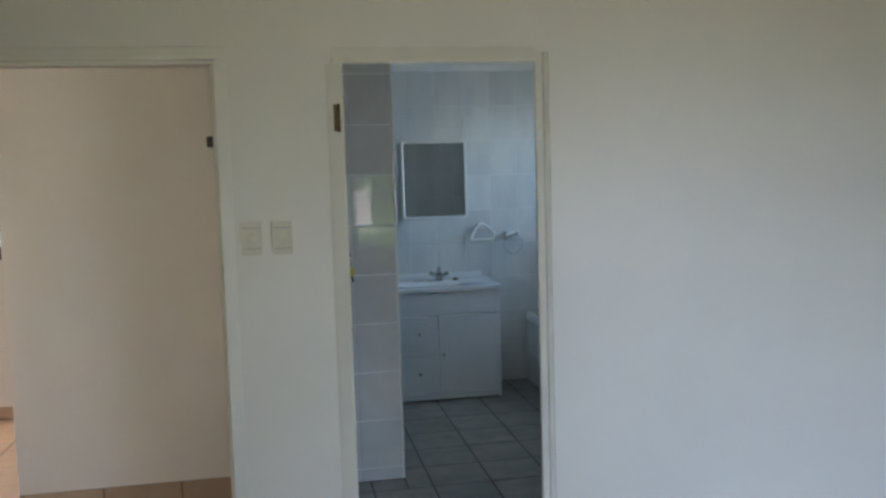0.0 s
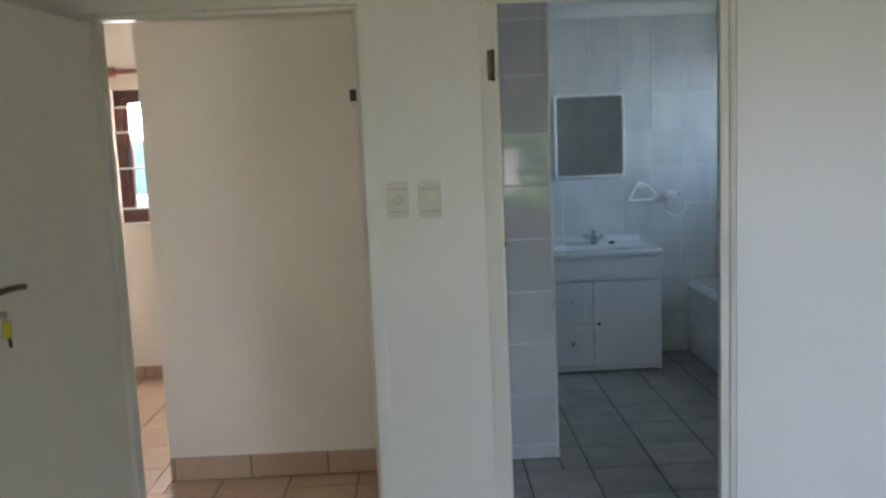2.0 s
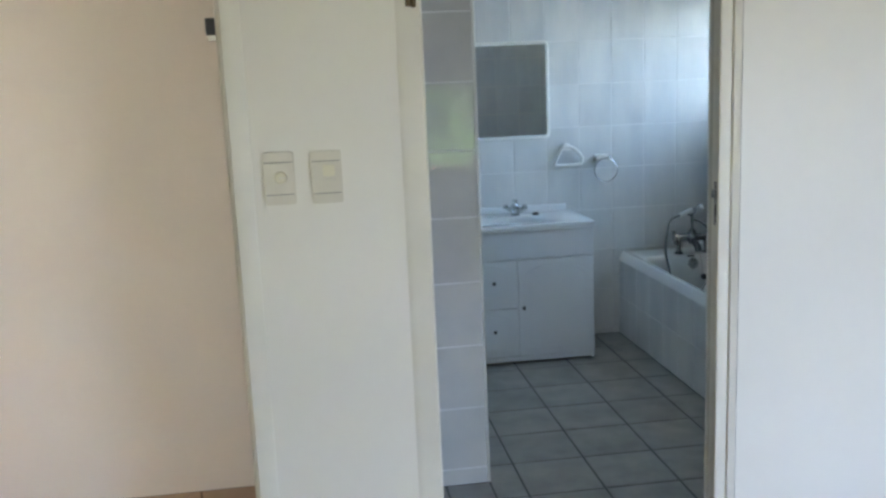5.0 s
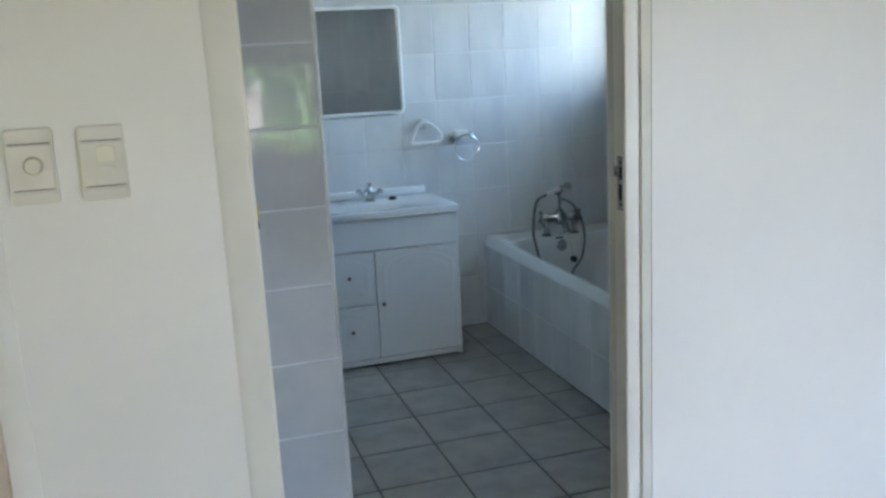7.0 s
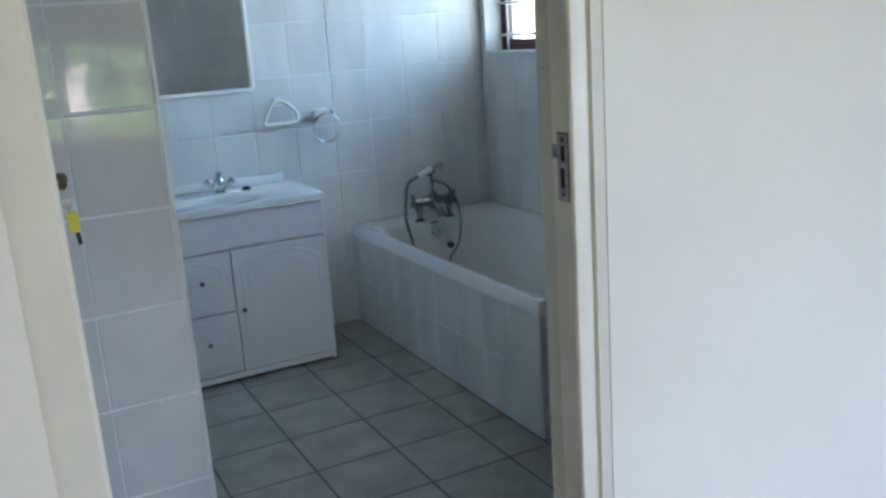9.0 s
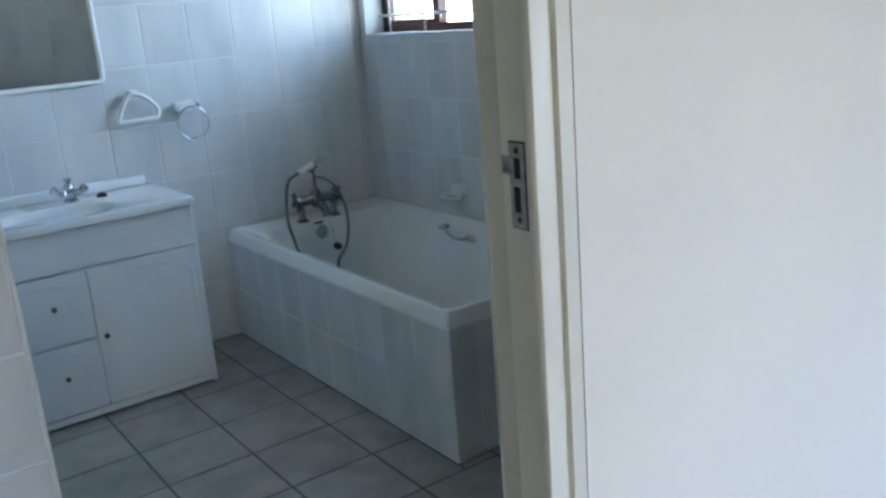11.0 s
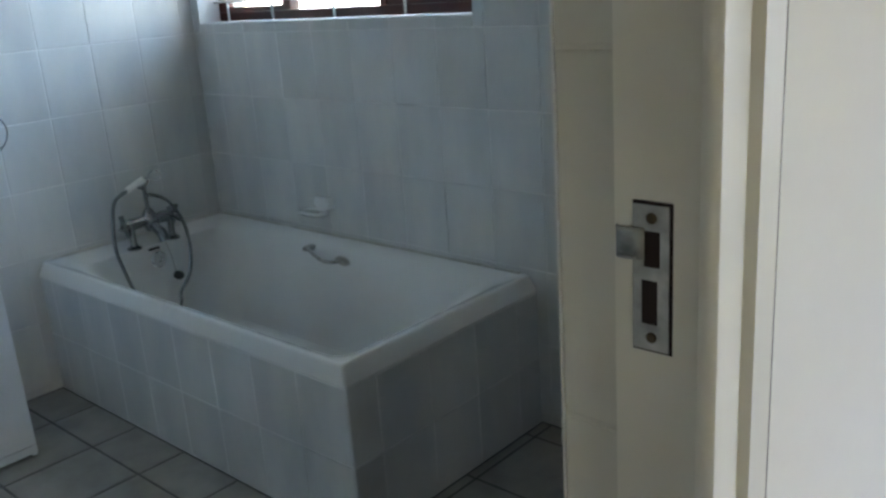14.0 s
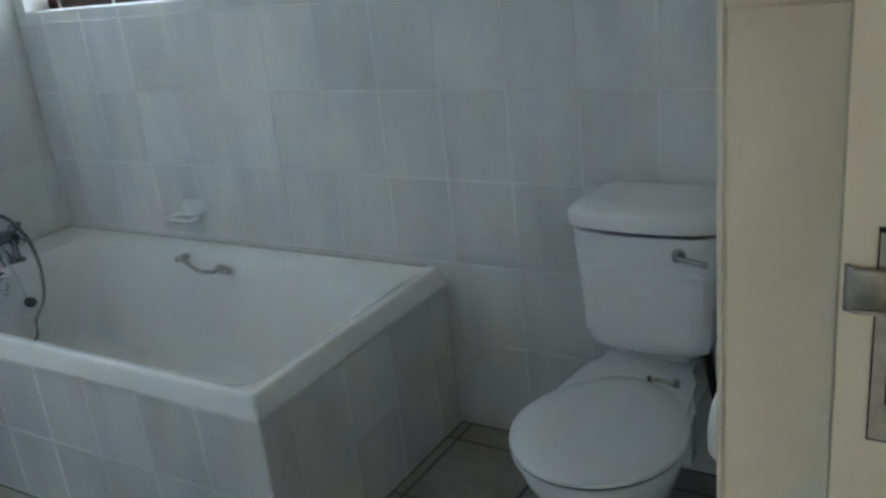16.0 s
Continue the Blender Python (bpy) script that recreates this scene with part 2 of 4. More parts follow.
def pieces(a, b, c, d, holes):
    """The rectangle a..b, c..d less the holes, as rectangles."""
    todo = [(a, b, c, d)]
    for p, q, r, s in holes:
        rest = []
        for a, b, c, d in todo:
            if p >= b or q <= a or r >= d or s <= c:
                rest.append((a, b, c, d))
                continue
            if p > a:
                rest.append((a, p, c, d))
            if q < b:
                rest.append((q, b, c, d))
            lo, hi = max(a, p), min(b, q)
            if r > c:
                rest.append((lo, hi, c, r))
            if s < d:
                rest.append((lo, hi, s, d))
        todo = rest
    return [t for t in todo if t[1] - t[0] > 0.012 and t[3] - t[2] > 0.012]


TILE_MESH = {}


def tile_mesh(w, h, thick, material):
    key = (round(w, 3), round(h, 3), thick, material.name)
    if key not in TILE_MESH:
        e = min(0.0025, w / 5, h / 5)
        v = []
        for u, t, z in ((0, 0, 0), (e * 0.3, e * 0.3, thick * 0.75), (e, e, thick)):
            v += [(-w / 2 + u, -h / 2 + t, z), (w / 2 - u, -h / 2 + t, z), (w / 2 - u, h / 2 - t, z), (-w / 2 + u, h / 2 - t, z)]
        f = [(8, 9, 10, 11)]
        for k in (0, 4):
            f += [(k + i, k + (i + 1) % 4, k + 4 + (i + 1) % 4, k + 4 + i) for i in range(4)]
        me = bpy.data.meshes.new("tile")
        me.from_pydata(v, [], f)
        me.materials.append(material)
        TILE_MESH[key] = me
    return TILE_MESH[key]


def tiles(parent, frame_m, rect, pitch, offset, holes, material, gap=0.003, thick=0.006, wobble=0.004, upright=None):
    """Tiles on the plane of frame_m (x along, y up, z out), each an object under its wall or floor; upright: the width of the upright joints, where it differs."""
    a, b, c, d = rect
    i0, i1 = math.floor((a - offset[0]) / pitch[0]), math.ceil((b - offset[0]) / pitch[0])
    j0, j1 = math.floor((c - offset[1]) / pitch[1]), math.ceil((d - offset[1]) / pitch[1])
    for i in range(i0, i1):
        for j in range(j0, j1):
            u0, u1 = max(a, offset[0] + i * pitch[0]), min(b, offset[0] + (i + 1) * pitch[0])
            v0, v1 = max(c, offset[1] + j * pitch[1]), min(d, offset[1] + (j + 1) * pitch[1])
            if u1 - u0 < 0.015 or v1 - v0 < 0.015:
                continue
            for p, q, r, s in pieces(u0, u1, v0, v1, holes):
                ob = new("tile", tile_mesh(q - p - (gap if upright is None else upright), s - r - gap, thick, material))
                ob.parent = parent
                if parent in BASE:
                    ob.matrix_parent_inverse = Matrix.Translation(-BASE[parent])
                tilt = Euler((random.uniform(-wobble, wobble), random.uniform(-wobble, wobble), 0)).to_matrix().to_4x4()
                ob.matrix_basis = frame_m @ Matrix.Translation(((p + q) / 2, (r + s) / 2, T - thick)) @ tilt


# planes for tiles: along, up, out
FACE_SOUTH = Matrix(((1, 0, 0, 0), (0, 0, -1, 0), (0, 1, 0, 0), (0, 0, 0, 1)))   # out = -y
FACE_NORTH = Matrix(((1, 0, 0, 0), (0, 0, 1, 0), (0, 1, 0, 0), (0, 0, 0, 1)))    # out = +y, mirrored
FACE_WEST = Matrix(((0, 0, -1, 0), (1, 0, 0, 0), (0, 1, 0, 0), (0, 0, 0, 1)))    # out = -x, mirrored
FACE_EAST = Matrix(((0, 0, 1, 0), (1, 0, 0, 0), (0, 1, 0, 0), (0, 0, 0, 1)))     # out = +x
FACE_UP = Matrix.Identity(4)


def plane(face, place):
    return Matrix.Translation(place) @ face


# ---------------------------------------------------------------- plan
BACK, RIGHT, LEFT, FRONT = 3.11, 2.45, -0.25, 0.129     # inner faces of the bathroom's tiles
T = 0.0018
PW, PH, PZ = 0.2075, 0.257, 0.035
DX0, DX1, DTOP = -0.003, 0.8220, 2.05                    # hole of the bathroom doorway
LX0, LX1 = -1.325, -0.425                                # hole of the passage doorway
WY0, WY1, WZ0, WZ1 = 1.56, 3.06, 1.356, 2.10            # bathroom window

wall_south = tagged(part("wall_doors", wall_box(-3.0, -0.010, 0, 2.9, FRONT - T, 2.55, [(DX0, DX1, 0, DTOP), (LX0, LX1, 0, DTOP)], "x"), PAINT), "cream painted wall with two doorways, tiled on its bathroom side", "wall", kind="structure")
wall_back = tagged(part("wall_back", box(LEFT - 0.12, BACK + T, 0, RIGHT + 0.23, BACK + 0.14, 2.5), GROUT), "tiled bathroom wall behind the vanity and the bath taps", "wall", kind="structure")
wall_window = tagged(part("wall_window", wall_box(RIGHT + T, FRONT - T, 0, RIGHT + 0.23, BACK + T, 2.5, [(WY0, WY1, WZ0, WZ1)], "y"), GROUT), "pale tiled bathroom wall with a high window", "wall", kind="structure")
wall_left = tagged(part("wall_left", box(LEFT - 0.12, FRONT - T, 0, LEFT - T, BACK + T, 2.5), GROUT), "tiled bathroom side wall behind the open door", "wall", kind="structure")
CX, CY = 0.373, 1.165
wall_stub = tagged(part("wall_stub", box(LEFT - T, CY + T, 0, CX - T, CY + 0.11, 2.44), GROUT), "narrow tiled stub wall beside the doorway", "wall", kind="structure")
PX, PY, FY = -1.518, 1.095, 3.05
wall_passage = tagged(part("wall_passage", box(PX, PY, 0, LEFT - 0.12, PY + 0.12, 2.55, bm=box(PX, PY + 0.12, 0, PX + 0.145, FY, 2.55)), PAINT_PASSAGE), "cream painted passage wall with a tiled skirting", "wall", kind="structure")
wall_far = tagged(part("wall_far", wall_box(-3.3, FY, 0, PX + 0.145, FY + 0.18, 2.55, [(-2.33, -1.68, 1.095, 2.00)], "x"), PAINT_PASSAGE), "warm white wall with a small window at the passage's end", "wall", kind="structure")
tagged(part("wall_passage_west", box(-3.42, FRONT - T, 0, -3.3, FY + 0.18, 2.55), PAINT_PASSAGE), "plain painted passage wall", "wall", kind="structure")
tagged(part("wall_bedroom_west", box(-3.12, -4.3, 0, -3.0, FRONT, 2.55), PAINT), "plain cream bedroom wall", "wall", kind="structure")
tagged(part("wall_bedroom_east", box(3.45, -4.3, 0, 3.57, 0.1, 2.55, bm=box(2.9, -0.01, 0, 3.45, FRONT - T, 2.55)), PAINT), "plain cream bedroom wall", "wall", kind="structure")
tagged(part("wall_bedroom_window", wall_box(-3.12, -4.32, 0, 3.57, -4.12, 2.55, [(-1.65, 3.25, 0.70, 1.62)], "x"), PAINT), "cream bedroom wall with a wide window", "wall", kind="structure")
tagged(part("ceiling_bedroom", box(-3.3, -4.3, 2.55, 3.57, 0.02, 2.65), CEILING), "plain white bedroom ceiling", "ceiling", kind="structure")
tagged(part("ceiling_passage", box(-3.42, 0.02, 2.55, LEFT - 0.06, FY + 0.18, 2.65), CEILING), "plain white passage ceiling", "ceiling", kind="structure")
tagged(part("ceiling_bathroom", box(LEFT - 0.06, 0.02, 2.44, RIGHT + 0.23, BACK + 0.14, 2.56), CEILING), "plain white bathroom ceiling", "ceiling", kind="structure")


def cornice(name, pts_from, pts_to, inward):
    """A coved strip between wall and ceiling."""
    a, b, n = Vector(pts_from), Vector(pts_to), Vector(inward)
    prof = [(0, -0.085), (0.012, -0.085), (0.022, -0.06), (0.045, -0.03), (0.075, -0.014), (0.085, -0.012), (0.085, 0), (0, 0)]
    rings = [[p + n * u + Vector((0, 0, v)) for u, v in prof] for p in (a, b)]
    return tagged(part(name, loft(rings), CEILING, smooth=True), "white coved plaster cornice under the bathroom ceiling", "cornice", kind="structure")


cornice("cornice_back", (LEFT, BACK, 2.438), (RIGHT, BACK, 2.438), (0, -1, 0))
cornice("cornice_window", (RIGHT, FRONT, 2.438), (RIGHT, BACK - 0.086, 2.438), (-1, 0, 0))

floor_bath = tagged(part("floor_bathroom", box(LEFT - 0.06, -0.01, -0.10, RIGHT + 0.1, BACK + 0.05, -0.0025), FLOORGROUT), "grey ceramic tiled bathroom floor with dark joints", "floor", kind="structure")
tagged(part("floor_bedroom", box(-3.1, -4.3, -0.10, 3.5, -0.010, -0.002), BEDFLOOR), "unseen bedroom floor, tan to bounce warm light", "floor", kind="structure")
floor_pass = tagged(part("floor_passage", box(-3.4, -0.010, -0.10, LEFT - 0.061, FY + 0.15, -0.003), CLAYGROUT), "tan ceramic tiled passage floor", "floor", kind="structure")

# ---------------------------------------------------------------- door frames


def door_frame(name, xa, xb, ztop, flip, label):
    """A pressed steel frame round an opening whose clear width is xa to xb; flip: the rebate lies on the room side."""
    fr = thing(name, ((xa + xb) / 2, 0.04, 0), label, "door frame")
    prof = [(0.096, -0.0085), (0.096, -0.0112), (0.094, -0.0124), (0.045, -0.0150), (0.016, -0.024), (0.006, -0.026), (0.0, -0.021), (0.0, -0.015),
            (0.004, -0.010), (0.013, -0.008), (0.0145, 0.041), (0.021, 0.041), (0.021, -0.0085)]
    if flip:
        prof = [(0.062, -0.0085), (0.062, -0.0145), (0.058, -0.0175), (0.024, -0.0195), (0.016, -0.018), (0.014, -0.014), (0.014, 0.028),
                (0.004, 0.030), (0.0, 0.035), (0.0, 0.10), (0.004, 0.113), (0.05, 0.118), (0.058, 0.114), (0.058, 0.105), (0.0145, 0.1045), (0.0145, -0.0085)]
    wide = prof if flip else [(0.0495, -0.0085), (0.0495, -0.0420), (0.0480, -0.0432), (0.0310, -0.0375), (0.0296, -0.0290), (0.0270, -0.0290), (0.0060, -0.0262), (0.0018, -0.0245), (0.0, -0.021),
                              (0.0, -0.015), (0.003, -0.010), (0.0235, -0.007), (0.0250, 0.0665), (0.0495, 0.0665)]
    rise = 0.0 if flip else 0.037
    slim = [(min(u, 0.060 + 0.002 * (v > -0.0115)), v) for u, v in prof]
    for nm, x, s, shape in (("jamb", xa, -1, slim), ("jamb", xb, 1, wide)):
        part(nm, loft([[Vector((x + s * u, v, z)) for u, v in shape] for z in (0.0, ztop + rise * (s > 0))]), ENAMEL, fr, smooth=True)
    part("head", loft([[Vector((x, v, ztop + u)) for u, v in slim] for x in (xa - 0.036, xb + (prof[0][0] if flip else 0.003))]), ENAMEL, fr, smooth=True)
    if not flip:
        # The shade in the crack is painted as a thin brown strip.
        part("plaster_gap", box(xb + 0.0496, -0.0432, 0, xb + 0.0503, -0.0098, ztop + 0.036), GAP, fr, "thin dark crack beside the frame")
    return fr


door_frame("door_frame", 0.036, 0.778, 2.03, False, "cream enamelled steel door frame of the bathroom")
door_frame("door_frame", -1.303, -0.447, 2.035, True, "cream enamelled steel door frame of the passage")


def strike_plate(x, y, z):
    """A lock's keep plate on the jamb, with a lip bent round the jamb's edge and two dark pockets."""
    st = thing("strike_plate", (x, y, z), "worn steel lock strike plate screwed to the door frame", "lock plate")
    pockets = [(-0.0070, 0.0058, 0.009, 0.036), (-0.0052, 0.0078, -0.035, -0.001)]
    (p0, p1, p2, p3), (q0, q1, q2, q3) = pockets
    bm = None
    for u0, u1, h0, h1 in ((-0.014, 0.014, p3, 0.055), (-0.014, 0.014, q3, p2), (-0.014, 0.014, -0.055, q2), (-0.014, p0, p2, p3), (p1, 0.014, p2, p3), (-0.014, q0, q2, q3), (q1, 0.014, q2, q3)):
        bm = box(x - 0.0022, y + u0, z + h0, x, y + u1, z + h1, bm=bm)
    bmesh.ops.remove_doubles(bm, verts=bm.verts[:], dist=1e-5)
    part("plate", bm, STEEL, st)
    # A dark sheet paints the shadow outline and grime round the plate.
    part("grimy_shadow_edge", box(x - 0.0012, y - 0.0166, z - 0.0566, x - 0.0004, y + 0.0150, z + 0.0575), DARK, st, "dark border with grime and a painted shadow gap round the plate")
    prof = [(-0.0023, 0.0050), (-0.0034, 0.0060), (-0.0046, 0.0120), (-0.0058, 0.0200), (-0.0036, 0.0272), (-0.0010, 0.0290), (-0.0006, 0.0278), (-0.0026, 0.0260), (-0.0042, 0.0195), (-0.0030, 0.0120)]
    lip = part("lip", loft([[Vector((x + u, y + v, z + h)) for u, v in reversed(prof)] for h in (0.014, 0.0375)]), LIPSTEEL, st, "bright bent steel lip", smooth=True)
    for h in (0.0142, 0.0348):
        part("lip_edge", box(x - 0.0066, y + 0.0100, z + h, x - 0.0050, y + 0.0245, z + h + 0.0026, 0.0006), STEEL, lip)
    for (p, q, r, t), nm in zip(pockets, ("latch_pocket", "bolt_pocket")):
        part(nm, box(x - 0.0016, y + p - 0.0004, z + r - 0.0004, x - 0.0010, y + q + 0.0004, z + t + 0.0004), DARK, st)
    for h in (0.0455, -0.045):
        part("screw", turned([(0.0042, 0), (0.0042, 0.001), (0.003, 0.0020)], Matrix.Translation((x - 0.002, y - 0.0005, z + h)) @ Matrix.Rotation(-math.pi / 2, 4, "Y"), 12), BRASS, st)
    return st


strike_plate(0.8030, 0.036, 1.257)
latch = thing("latch_plate", (-0.434, 0.01, 1.25), "narrow dark latch plate on the passage door frame", "lock plate")
part("plate", box(-0.4352, 0.002, 1.19, -0.433, 0.022, 1.31, 0.0006), BRASS, latch)
part("pocket", box(-0.4356, 0.007, 1.25, -0.4351, 0.017, 1.29), DARK, latch)


def hinge(x, y, z, label):
    h = thing("hinge", (x, y, z), label, "hinge")
    part("leaf", box(x - 0.010, y - 0.0025, z - 0.05, x + 0.007, y, z + 0.05, 0.0008), BRASS, h)
    part("knuckle", turned([(0.004, -0.053), (0.0065, -0.05), (0.0065, 0.05), (0.004, 0.053)], Matrix.Translation((x + 0.009, y - 0.004, z)), 12), BRASS, h, smooth=True)


for hz in (1.83, 0.25):
    hinge(0.008, -0.0200, hz, "dark tarnished hinge on the bathroom door frame")

bolt = thing("bolt_keeper", (-0.445, 0.06, 1.75), "small dark bolt keeper on the passage door frame", "bolt keeper")
part("keeper", box(-0.472, 0.052, 1.735, -0.4472, 0.072, 1.775, 0.002), BLACK, bolt)
part("screw_plate", box(-0.468, 0.054, 1.722, -0.4472, 0.066, 1.7345, 0.001), STEEL, bolt)


def lever(parent, m, flip=1):
    """Lever, back plate and key with a yellow tag, on the plane of m (x along the leaf, y up, z out)."""
    part("back_plate", extruded([(p.x, p.y) for p in rounded(-0.02, -0.13, 0.02, 0.05, 0.012, 0)], 0, 0.004, 0.0015, m), BRASS, parent)
    bm = turned([(0.011, 0.003), (0.011, 0.012), (0.008, 0.016), (0.008, 0.048)], m, 14)
    tube([m @ Vector(p) for p in ((0, 0, 0.045), (0.03 * flip, 0.002, 0.05), (0.08 * flip, 0.0, 0.05), (0.115 * flip, -0.004, 0.046))], 0.0085, 10, bm=bm)
    part("lever", bm, BRASS, parent, "dark tarnished lever", smooth=True)
    key = part("key", tube([m @ Vector(p) for p in ((0, -0.058, 0.002), (0, -0.058, 0.048))], 0.004, 8, bm=turned([(0.011, -0.0015), (0.011, 0.0015)], m @ Matrix.Translation((0, -0.058, 0.05)) @ Matrix.Rotation(math.pi / 2, 4, "Y"), 14)), STEEL, parent)
    part("key_ring", tube([m @ Vector((0.009 * math.cos(a), -0.068 + 0.009 * math.sin(a), 0.052)) for a in [k * math.pi / 4 for k in range(8)]], 0.0016, 6, True), STEEL, key)
    across = m @ Matrix.Translation((0, 0, 0.056)) @ Matrix.Rotation(math.pi / 2, 4, "Y")
    part("key_tag", extruded([(p.x, p.y) for p in rounded(-0.011, -0.118, 0.011, -0.074, 0.005, 0)], -0.003, 0.003, 0.001, across), YELLOW, key, "yellow plastic tag")
    part("spare_key", tube([across @ Vector(p) for p in ((-0.004, -0.118, 0), (-0.006, -0.130, 0.001), (-0.007, -0.143, 0.001))], 0.0045, 8), BLACK, key, "small dark key")


def door_leaf(name, m, w, label, flip):
    """A painted flush door; m: x along the leaf from its hinges, y up, z out of the seen face."""
    lf = thing(name, m.translation, label, "door")
    part("leaf", extruded([(0.003, 0.008), (w, 0.008), (w, 2.018), (0.003, 2.018)], -0.04, 0, 0.0015, m), LEAF, lf)
    part("edge_strip", extruded([(w + 0.0005, 1.15), (w + 0.0025, 1.15), (w + 0.0025, 1.32), (w + 0.0005, 1.32)], -0.031, -0.009, 0, m), STEEL, lf)
    lever(lf, m @ Matrix.Translation((w - 0.055, 1.255, 0.0005)), flip)
    return lf


turn = Matrix.Rotation(radians(86.8), 4, "Z")
door_leaf("door_1", Matrix.Translation((0.004, 0.058, 0.0)) @ turn @ Matrix(((1, 0, 0, 0), (0, 0, -1, 0), (0, 1, 0, 0), (0, 0, 0, 1))), 0.775, "cream painted bathroom door standing open, with a lever handle", -1)
turn = Matrix.Rotation(radians(-96.0), 4, "Z")
door_leaf("door_2", Matrix.Translation((-1.299, -0.030, 0.0)) @ turn @ Matrix(((1, 0, 0, 0), (0, 0, 1, 0), (0, 1, 0, 0), (0, 0, 0, 1))), 0.785, "cream painted passage door standing open into the bedroom", -1)

# ---------------------------------------------------------------- switches


def switch(x, z, dial, label):
    """A surface plate with a raised middle; dial: a round dimmer, else two rockers."""
    y = -0.0102
    s = thing("light_switch", (x, y, z), label, "light switch", "switches beside the bathroom door")
    FS = Matrix.Translation((x, y, z)) @ FACE_SOUTH
    part("plate", extruded([(p.x, p.y) for p in rounded(-0.037, -0.063, 0.037, 0.063, 0.006, 0)], 0, 0.011, 0.003, FS), SWITCH, s, smooth=True)
    part("cover", extruded([(p.x, p.y) for p in rounded(-0.034, -0.036, 0.034, 0.036, 0.003, 0)], 0.011, 0.0165, 0.0020, FS), SWITCH, s)
    for h in (0.0375, -0.0395):
        part("seam", box(x - 0.032, y - 0.0128, z + h, x + 0.032, y - 0.0105, z + h + 0.0018), GAP, s, "dark seam of the cover")
    for h in (0.052, -0.053):
        part("end_cap", extruded([(p.x, p.y) for p in rounded(-0.034, h - 0.0095, 0.034, h + 0.0095, 0.003, 0)], 0.0105, 0.0148, 0.0015, FS), SWITCH, s)
    if dial:
        part("dial", turned([(0.015, 0.016), (0.0145, 0.026), (0.012, 0.030)], FS @ Matrix.Translation((0.004, 0.003, 0)), 20), DIAL, s, "yellowed round dimmer dial", smooth=True)
        part("pointer", box(x + 0.0015, y - 0.0318, z + 0.001, x + 0.0155, y - 0.0296, z + 0.005, 0.0006), SWITCH, s)
    else:
        part("rocker", extruded([(p.x, p.y) for p in rounded(-0.008, 0.003, 0.020, 0.030, 0.004, 0)], 0.0160, 0.0250, 0.003, FS), DIAL, s, "paler raised rocker", smooth=True)
        part("rocker", extruded([(p.x, p.y) for p in rounded(-0.008, -0.022, 0.020, -0.004, 0.004, 0)], 0.0160, 0.0225, 0.003, FS), SWITCH, s, smooth=True)


switch(-0.323, 1.393, True, "cream dimmer switch plate with a yellowed dial on the wall")
switch(-0.211, 1.391, False, "cream light switch plate with two rockers on the wall")

# ---------------------------------------------------------------- vanity
VX0, VX1, VY, VTOP = 0.465, 1.286, 2.632, 0.812
vanity = thing("vanity_cabinet", ((VX0 + VX1) / 2, 2.86, 0), "white laminate bathroom cabinet with two drawers and an arched door", "cabinet")
bm = box(VX0, VY + 0.018, 0.045, VX0 + 0.016, BACK, 0.781)
box(VX1 - 0.016, VY + 0.018, 0.0, VX1, BACK, 0.781, bm=bm)
box(VX0 + 0.016, VY + 0.02, 0.05, VX1 - 0.016, BACK, 0.066, bm=bm)
box(VX0 + 0.016, BACK - 0.012, 0.066, VX1 - 0.016, BACK - 0.002, 0.781, bm=bm)
box(VX0 + 0.016, VY + 0.021, 0.066, VX1 - 0.016, VY + 0.028, 0.781, bm=bm)
part("body", bm, WHITE, vanity)
part("plinth", box(VX0, VY + 0.004, 0.014, VX1 - 0.001, VY + 0.0175, 0.044, 0.002), WHITE, vanity)
part("fascia", box(VX0, VY, 0.617, VX1 - 0.002, VY + 0.0175, 0.779, 0.003), WHITE, vanity)
VM = 0.835
FS = Matrix.Translation((0, VY, 0)) @ FACE_SOUTH


def arch(x0, x1, z0, z1, rise):
    """An outline with an arched top."""
    pts = [(x0, z0), (x1, z0), (x1, z1 - rise)]
    for k in range(1, 12):
        t = k / 12
        pts.append((x1 + (x0 - x1) * t, z1 - rise + rise * math.sin(math.pi * t) ** 0.8))
    pts.append((x0, z1 - rise))
    return pts


def front(name, x0, x1, z0, z1, knob, rise):
    """A cabinet front with a raised field whose top is arched, inside a shallow moulded groove."""
    p = part(name, box(x0, VY, z0, x1, VY + 0.0175, z1, 0.004), WHITE, vanity)
    rings = []
    for inset, h in ((0.030, 0.0002), (0.036, 0.0030), (0.044, 0.0022), (0.050, 0.0008), (0.064, 0.0046), (0.076, 0.0052)):
        rings.append([FS @ Vector((u, v, h)) for u, v in arch(x0 + inset, x1 - inset, z0 + inset, z1 - inset * 0.8, rise)])
    part("raised_panel", loft(rings), WHITE, p, smooth=True)
    part("knob", turned([(0.006, 0), (0.005, 0.008), (0.010, 0.014), (0.010, 0.019), (0.005, 0.022)], FS @ Matrix.Translation((knob[0], knob[1], 0.002)), 14), HOSE, p, "small metal knob", smooth=True)


front("door", VM + 0.003, VX1 - 0.002, 0.048, 0.610, (VM + 0.030, 0.335), 0.060)
front("drawer", VX0, VM - 0.003, 0.337, 0.610, (0.695, 0.488), 0.045)
front("drawer", VX0, VM - 0.003, 0.048, 0.330, (0.695, 0.205), 0.045)

basin_top = thing("sink", (0.85, 2.86, 0.781), "white moulded sink top with an upstand, resting on the cabinet", "sink")
BX, BY = 0.805, 2.83
outer = [(VX0 - 0.012, VY - 0.014), (VX1 + 0.010, VY - 0.014), (VX1 + 0.010, BACK - 0.001), (VX0 - 0.012, BACK - 0.001)]


